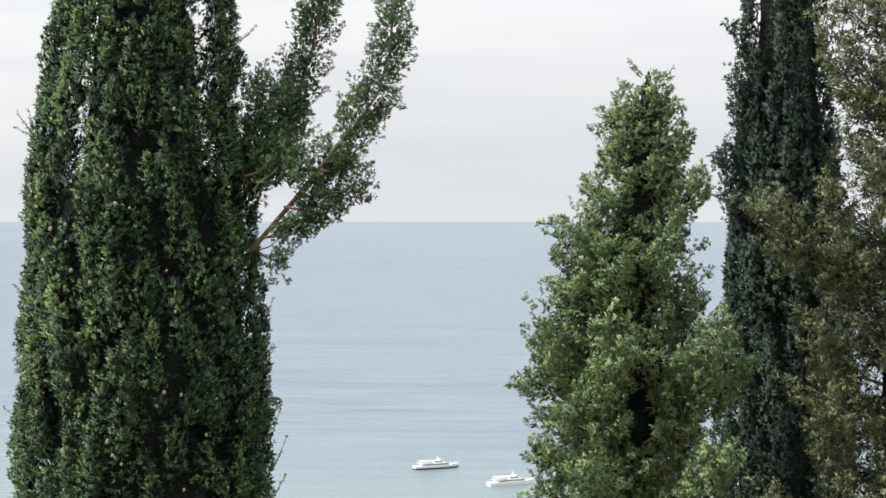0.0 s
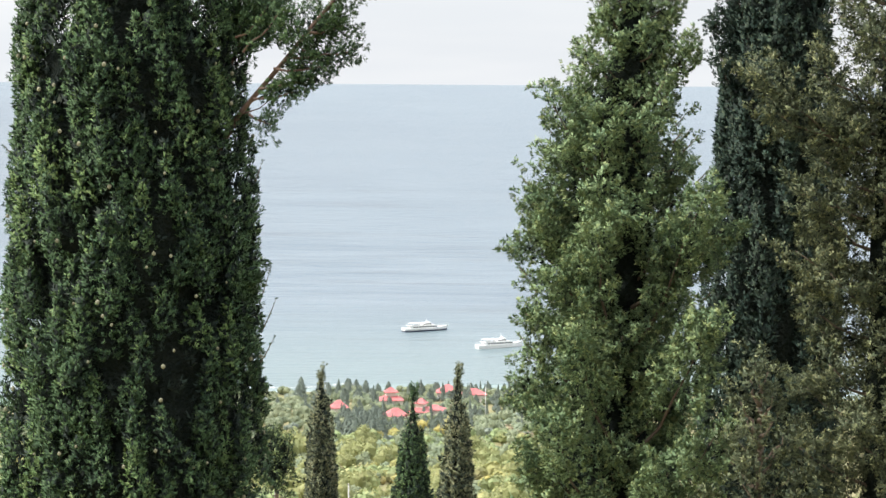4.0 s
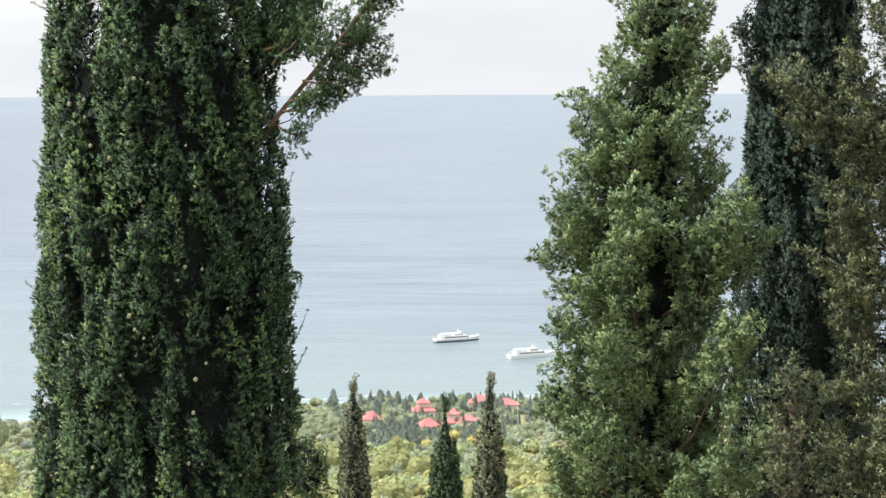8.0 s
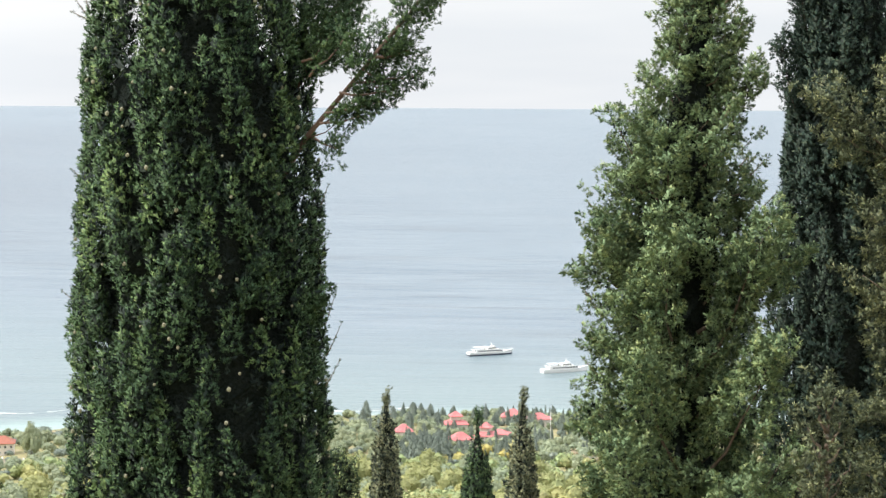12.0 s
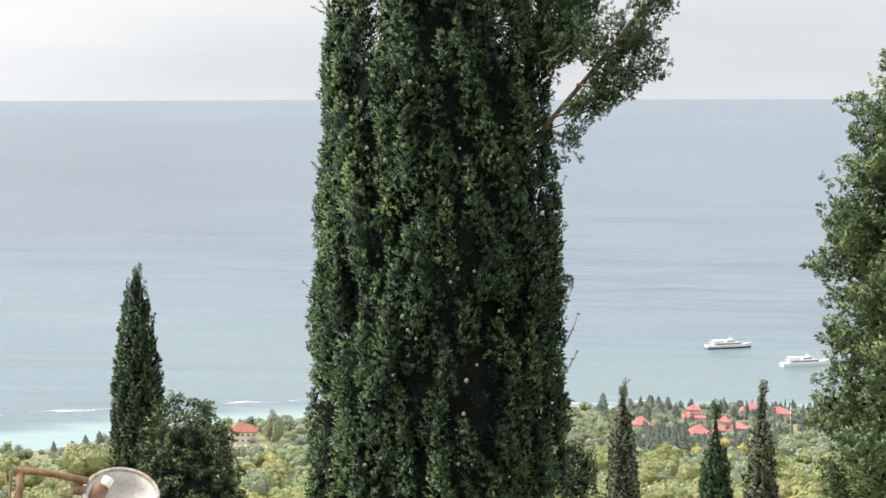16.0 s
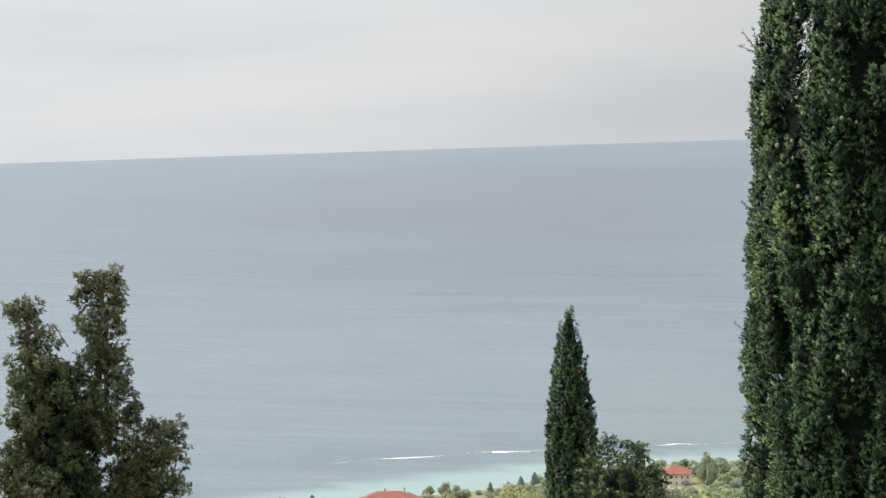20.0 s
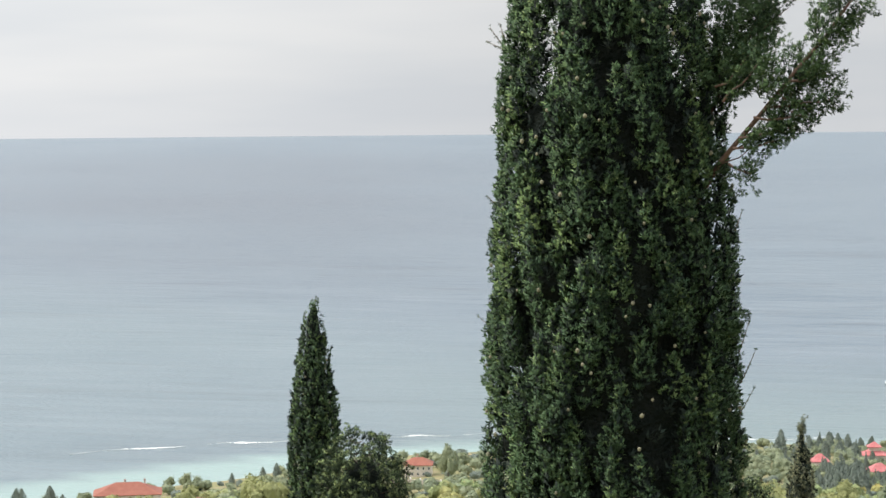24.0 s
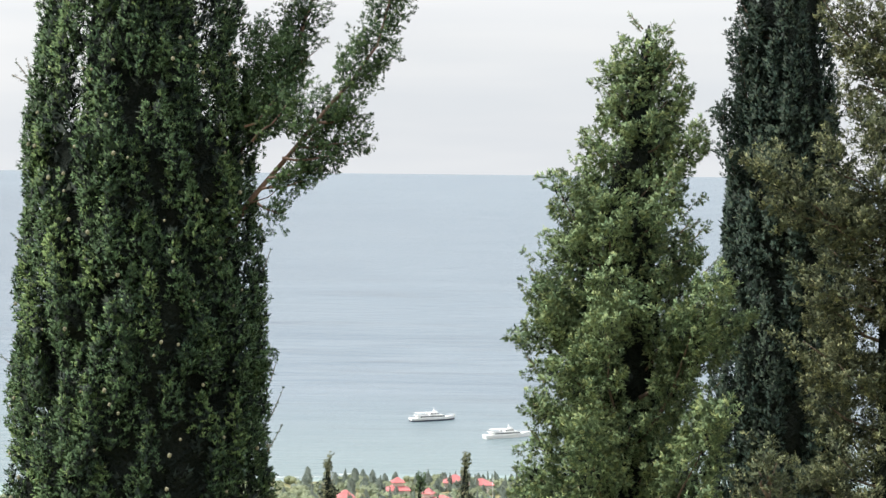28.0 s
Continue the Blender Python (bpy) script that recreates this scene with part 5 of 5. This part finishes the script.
def hotel():
    dist = 390.0
    c = place(36.85, dist)
    top = EYE + dist * math.tan(radians(-8.0))
    g = float(ground(c.x, c.y))
    t = thing("hotel_building", Vector((c.x, c.y, g)), "round white multi-storey hotel with balcony bands and a pink roof house", "building")
    H, R = top - g, 15.0
    part("wall", ring_solid([(R - 1.6, -6), (R - 1.6, H)], 56), PLASTER, t)
    n = int(H / 3.0)
    for k in range(n):
        z = H - 3.0 * (k + 1)
        if z < -2:
            continue
        part("balcony", ring_solid([(R - 1.7, z), (R, z), (R, z + 1.15), (R - 0.15, z + 1.15), (R - 0.15, z + 0.2), (R - 1.7, z + 0.2)], 56, True), WHITE, t)
        if k < 5:
            for i in range(28):
                a = i * math.tau / 28
                part("balcony_door", box(1.6, 0.12, 2.0, 0.0), DARK_PANE, t, at=((R - 1.57) * math.cos(a), (R - 1.57) * math.sin(a), z + 0.3), turn=(0, 0, a + math.pi / 2))
    part("roof", ring_solid([(R + 0.3, H), (R + 0.3, H + 0.5), (R - 0.4, H + 0.5), (R - 0.9, H + 0.5), (R - 0.9, H + 0.0)], 56, True), WHITE, t, "white roof edge")
    part("roof_deck", ring_solid([(R - 0.95, H - 0.3), (R - 0.95, H + 0.15), (R - 5, H + 0.2)], 56), CONCRETE, t, "flat grey roof deck")
    part("roof_house", box(8, 7, 2.4, 0.1, (0, 0, 0)), PINK_WALL, t, "pink rendered roof house", at=(4.0, 3.2, H + 0.2), turn=(0, 0, 0.63))
    part("roof_house_slab", box(8.3, 7.3, 0.3, 0.05, (0, 0, 0)), PINK_WALL, t, at=(4.0, 3.2, H + 2.6), turn=(0, 0, 0.63))
    part("canopy", box(4, 6, 0.25, 0.05, (0, 0, 0)), WHITE, t, at=(7.4, 1.2, H + 1.7), turn=(0, 0, 0.63))


hotel()


# ---- far trees ----
def ball_facets():
    """The facets of a coarse ball, 1 in radius (n, 3, 3)."""
    bm = bmesh.new()
    bmesh.ops.create_icosphere(bm, subdivisions=1, radius=1.0)
    out = np.array([[list(v.co) for v in f.verts] for f in bm.faces])
    bm.free()
    return out


BALL = ball_facets()


def lump_quads(rng, count, leaf, shape, lumps=5):
    """A crown of leafy clumps over a few overlapping lumps, about 1 in radius, from z 0 up: loose triangles (n, 3, 3)."""
    c = rng.normal(0, 0.33, (lumps, 3)) * np.array([1, 1, 0.5]) + np.array([0, 0, 0.7])
    r = rng.uniform(0.42, 0.66, lumps)
    k = rng.integers(0, lumps, count)
    d = unit(rng.normal(0, 1, (count, 3)) + np.array([0, 0, 0.35]))
    p = c[k] + d * (r[k] * rng.uniform(0.8, 1.08, count))[:, None]
    p[:, 2] = np.maximum(p[:, 2], 0.05)
    u, v = side_of(unit(d + rng.normal(0, 0.35, d.shape)))
    a = rng.uniform(0, 2 * np.pi, (count, 1))
    x, y = u * np.cos(a) + v * np.sin(a), v * np.cos(a) - u * np.sin(a)
    s = leaf * rng.uniform(0.7, 1.4, (count, 1))
    loose = np.stack([p - x * s - y * s * 0.6, p + x * s - y * s * 0.6, p + y * s * 1.2], 1)
    heart = (BALL[None] * rng.uniform(0.8, 0.95, (lumps, 1, 1, 1)) * r[:, None, None, None] + c[:, None, None]).reshape(-1, 3, 3)
    return np.concatenate([loose, heart]) * np.array(shape)


def cone_quads(rng, count, leaf, slim):
    z = rng.random(count) ** 1.3
    a = rng.uniform(0, 2 * np.pi, count)
    r = slim * (1 - z) ** 0.62 * np.clip(0.45 + 4 * z, 0, 1) * (1 + 0.22 * np.sin(a * 3 + z * 11)) * rng.uniform(0.6, 1.1, count) + 0.01
    p = np.stack([r * np.cos(a), r * np.sin(a), 0.06 + 0.94 * z], -1)
    d = unit(np.stack([np.cos(a), np.sin(a), np.full(count, 0.3)], -1) + rng.normal(0, 0.3, (count, 3)))
    u, v = side_of(d)
    s = leaf * rng.uniform(0.6, 1.3, (count, 1)) * (1.1 - 0.6 * z[:, None])
    return np.stack([p - u * s, p + u * s, p + v * s * np.where(v[:, 2:3] > 0, 1.8, -1.8)], 1)


rng = np.random.default_rng(81)


def far_tree(name, label, quads, leaf, trunk_h, trunk_r, group):
    t = thing(name, (0, 0, -400), label, "tree", group)
    part("trunk", tube([(0, 0, -1.0), (0, 0, trunk_h * 0.5), (0.05, 0, trunk_h)], [trunk_r, trunk_r * 0.8, trunk_r * 0.5], 6), BARK, t)
    part("crown", leaf_mesh("crown", quads), leaf, t)
    return t


def sow(kind, p, size, tall=1.0):
    q = copy_thing(kind, Matrix.Translation(p) @ Matrix.Rotation(rng.uniform(0, math.tau), 4, "Z"))
    q.scale = (size, size, size * tall)
    return q


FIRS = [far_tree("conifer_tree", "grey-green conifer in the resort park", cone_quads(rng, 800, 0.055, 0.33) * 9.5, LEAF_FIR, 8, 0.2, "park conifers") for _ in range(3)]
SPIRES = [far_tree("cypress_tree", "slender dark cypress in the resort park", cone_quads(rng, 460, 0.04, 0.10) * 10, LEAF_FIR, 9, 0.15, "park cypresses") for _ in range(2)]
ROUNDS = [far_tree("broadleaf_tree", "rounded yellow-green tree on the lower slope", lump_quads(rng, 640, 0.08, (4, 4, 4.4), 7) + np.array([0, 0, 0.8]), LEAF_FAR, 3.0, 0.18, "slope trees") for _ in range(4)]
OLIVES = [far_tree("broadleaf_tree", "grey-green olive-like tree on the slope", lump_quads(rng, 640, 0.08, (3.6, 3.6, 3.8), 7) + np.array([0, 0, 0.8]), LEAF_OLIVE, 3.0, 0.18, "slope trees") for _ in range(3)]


def on_land(az, dist):
    p = place(az, dist)
    return Vector((p.x, p.y, float(ground(p.x, p.y))))


# conifers round the red roofs, and along the shore
for _ in range(60):
    sow(FIRS[rng.integers(3)], on_land(rng.uniform(1.9, 3.3), rng.uniform(870, 960)), rng.uniform(0.7, 1.1))
for _ in range(40):
    sow(FIRS[rng.integers(3)], on_land(rng.uniform(-3.5, 5.5), rng.uniform(1030, 1130)), rng.uniform(0.6, 1.1))
for _ in range(30):
    sow(SPIRES[rng.integers(2)], on_land(rng.uniform(-3.5, 4.2), rng.uniform(960, 1120)), rng.uniform(0.7, 1.1))
for az, d, s in ((0.45, 930, 1.0), (-1.5, 1060, 1.2), (-1.8, 1070, 1.0), (2.5, 980, 1.0), (18.6, 800, 0.7), (21.0, 820, 0.6), (23.6, 900, 0.8)):
    sow(SPIRES[0], on_land(az, d), s)
for _ in range(60):
    sow((FIRS + SPIRES)[rng.integers(5)], on_land(rng.uniform(-2.2, 3.8), rng.uniform(900, 1000)), rng.uniform(0.4, 0.75))
for _ in range(45):
    sow(FIRS[rng.integers(3)], on_land(rng.uniform(-0.3, 2.4), rng.uniform(875, 930)), rng.uniform(0.55, 0.9))
for az, el, s in ((25.4, -10.30, 1.3), (25.05, -10.55, 0.9), (26.35, -10.32, 1.1), (26.2, -10.34, 1.2), (18.9, -9.85, 0.8), (19.3, -9.95, 0.7), (20.2, -10.1, 0.6)):
    sow(FIRS[rng.integers(3)], on_slope(az, el, 9.3 * s), s)
# the dense park round the resort, down to the shore
for _ in range(70):
    sow((FIRS + SPIRES)[rng.integers(5)], on_land(rng.uniform(-3.4, 3.2), rng.uniform(1060, 1130)), rng.uniform(0.6, 1.05))
for _ in range(36):
    sow(FIRS[rng.integers(3)], on_land(rng.uniform(-3.4, 3.2), rng.uniform(960, 1040)), rng.uniform(0.5, 0.85))
for _ in range(18):
    sow(FIRS[rng.integers(3)], on_land(rng.uniform(1.95, 2.9), rng.uniform(850, 930)), rng.uniform(1.0, 1.35))
for _ in range(10):
    sow((FIRS + SPIRES)[rng.integers(5)], on_land(rng.uniform(-0.6, 1.9), rng.uniform(850, 880)), rng.uniform(0.5, 0.8))
# the large grey tree beside the pale villa
sow(OLIVES[0], on_slope(13.9, -9.55, 15.0), 1.5, 1.85)
for _ in range(40):
    sow((ROUNDS + OLIVES)[rng.integers(7)], on_land(rng.uniform(20, 25.5), rng.uniform(560, 690)), rng.uniform(0.6, 1.0))
for _ in range(26):
    sow((FIRS + SPIRES)[rng.integers(5)], on_land(rng.uniform(16.5, 28), rng.uniform(830, 930)), rng.uniform(0.4, 0.8))
for _ in range(14):
    sow(FIRS[rng.integers(3)], on_land(rng.uniform(24.5, 27.5), rng.uniform(700, 800)), rng.uniform(0.6, 1.0))
for _ in range(90):
    sow(ROUNDS[rng.integers(4)], on_land(rng.uniform(-4, 8), rng.uniform(500, 860)), rng.uniform(0.8, 1.5))
for _ in range(70):
    sow(OLIVES[rng.integers(3)], on_land(rng.uniform(-4, 8), rng.uniform(560, 1080)), rng.uniform(0.8, 1.5))
for _ in range(150):
    az = rng.uniform(12, 36)
    sow((ROUNDS + OLIVES)[rng.integers(7)], on_land(az, rng.uniform(480, 800)), rng.uniform(0.9, 1.9) * (0.55 if 21.5 < az < 25 else 1.0))
for kind in FIRS + SPIRES + ROUNDS + OLIVES:          # the first of each stands far down the slope too
    kind.location = on_land(rng.uniform(8, 12), rng.uniform(600, 1000))


def thicket(name, label, count, leaf, az, dist, size, seed):
    """Low scrub that nobody could count."""
    r = np.random.default_rng(seed)
    forms = [lump_quads(r, 130, 0.115, (1, 1, 0.95), 4) for _ in range(8)]
    a = np.radians(r.uniform(*az, count))
    d = np.sqrt(r.uniform(dist[0] ** 2, dist[1] ** 2, count))
    x, y = -d * np.sin(a), d * np.cos(a)
    z = ground(x, y) - 0.3
    ok = z > 0.6
    x, y, z = x[ok], y[ok], z[ok]
    pos, s = np.stack([x, y, z], -1), r.uniform(*size, len(x))
    out = []
    pick = r.integers(0, len(forms), len(x))
    for k, f in enumerate(forms):
        sel = pick == k
        th = r.uniform(0, 2 * np.pi, sel.sum())
        c, n = np.cos(th), np.sin(th)
        rot = np.zeros((sel.sum(), 3, 3))
        rot[:, 0, 0], rot[:, 0, 1], rot[:, 1, 0], rot[:, 1, 1], rot[:, 2, 2] = c, -n, n, c, 1
        out.append((np.einsum("fvk,mjk->mfvj", f, rot) * s[sel][:, None, None, None] + pos[sel][:, None, None, :]).reshape(-1, 3, 3))
    ob = part(name, leaf_mesh(name, np.concatenate(out)), leaf)
    tagged(ob, label, "shrubs", kind="stuff")


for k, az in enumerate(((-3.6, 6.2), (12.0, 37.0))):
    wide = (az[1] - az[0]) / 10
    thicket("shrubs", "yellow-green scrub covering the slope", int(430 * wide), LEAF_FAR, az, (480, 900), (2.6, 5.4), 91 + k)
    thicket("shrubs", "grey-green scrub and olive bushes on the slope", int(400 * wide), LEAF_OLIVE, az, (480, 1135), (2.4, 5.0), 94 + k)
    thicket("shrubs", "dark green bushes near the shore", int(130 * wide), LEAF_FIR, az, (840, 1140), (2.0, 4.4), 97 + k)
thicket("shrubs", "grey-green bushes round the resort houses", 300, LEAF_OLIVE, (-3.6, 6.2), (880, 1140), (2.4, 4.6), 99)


# ---- posts and walls on the slope ----
def slope_post(az, dist, top_el, r, label, mat):
    at = standing(place(az, dist), 0.3)
    top = EYE + dist * math.tan(radians(top_el)) - at.z
    t = thing("post", at, label, "post")
    part("shaft", tube([(0, 0, 0), (0, 0, top * 0.5), (0, 0, top)], [r, r * 0.9, r * 0.8], 8), mat, t)
    part("cap", tube([(0, 0, top), (0, 0, top + r)], [r * 1.1, r * 0.8], 8), mat, t)


slope_post(5.02, 62.0, -12.18, 0.028, "thin pale grey post below the trees", CONCRETE)
slope_post(2.87, 62.0, -11.98, 0.028, "thin pale grey post below the trees", CONCRETE)
slope_post(-1.13, 1000.0, -9.18, 0.11, "tall white mast in the resort park", WHITE)


def terrace_wall():
    a, b = on_slope(15.6, -10.42, 1.2), on_slope(12.9, -10.42, 1.2)
    mid = (a + b) / 2
    run = b - a
    t = thing("terrace_wall", mid, "low pale stone terrace wall with white posts", "wall")
    t.rotation_euler = (0, 0, math.atan2(run.y, run.x))
    ln = Vector((run.x, run.y)).length
    part("parapet", box(ln, 0.5, 3.4, 0.05, (0, 0, -2.6)), STONE, t)
    part("coping", box(ln + 0.2, 0.8, 0.2, 0.04, (0, 0, 0.8)), STONE, t)
    for k in range(10):
        part("post_cap", box(0.8, 0.8, 0.9, 0.06, (-ln / 2 + ln * k / 9, 0, 1.0)), WHITE, t)


terrace_wall()


# ---- foam lines on the water ----
def foam_line(az0, el0, az1, el1, width, seed):
    r = np.random.default_rng(seed)
    bm = bmesh.new()
    n = 70
    prev = None
    for i in range(n + 1):
        t = i / n
        az, el = az0 + (az1 - az0) * t, el0 + (el1 - el0) * t + 0.025 * math.sin(t * 6 + seed)
        p = place(az, EYE / math.tan(radians(-el)))
        wave = 1.3 * max(0, math.sin(t * 5.5 + seed * 1.3)) ** 3 + 0.25 * math.sin(t * 17 + seed * 2.7) + 0.15 * r.uniform(-1, 1)
        w = width * math.sin(math.pi * min(1, max(0.02, t))) ** 0.5 * (0.035 + 0.9 * max(0, wave) ** 1.3)
        q = Vector((p.x, p.y, 0)).normalized()
        j = r.uniform(-1, 1) * width * 0.4
        pair = (bm.verts.new((p.x + q.x * (j - w), p.y + q.y * (j - w), 0.12)), bm.verts.new((p.x + q.x * j, p.y + q.y * j, 0.45)), bm.verts.new((p.x + q.x * (j + w), p.y + q.y * (j + w), 0.12)))
        if prev and w > 0.02 * width and r.random() > 0.08:
            bm.faces.new((prev[0], pair[0], pair[1], prev[1]))
            bm.faces.new((prev[1], pair[1], pair[2], prev[2]))
        prev = pair
    ob = part("wave_crest", bm, FOAM)
    tagged(ob, "thin white breaking wave crest on the sea", "wave", "breaking waves near the shore")


for k, (a0, e0, a1, e1, w) in enumerate(((24.9, -9.42, 21.2, -9.27, 1.5), (20.9, -9.28, 18.2, -9.20, 2.2), (18.2, -9.20, 15.6, -9.17, 1.2), (5.2, -9.22, 2.6, -9.12, 2.6), (13.6, -9.1, 12.0, -9.05, 1.2), (8.6, -9.3, 5.2, -9.22, 2.0), (15.5, -9.17, 13.8, -9.12, 1.6))):
    foam_line(a0, e0, a1, e1, w, 100 + k)
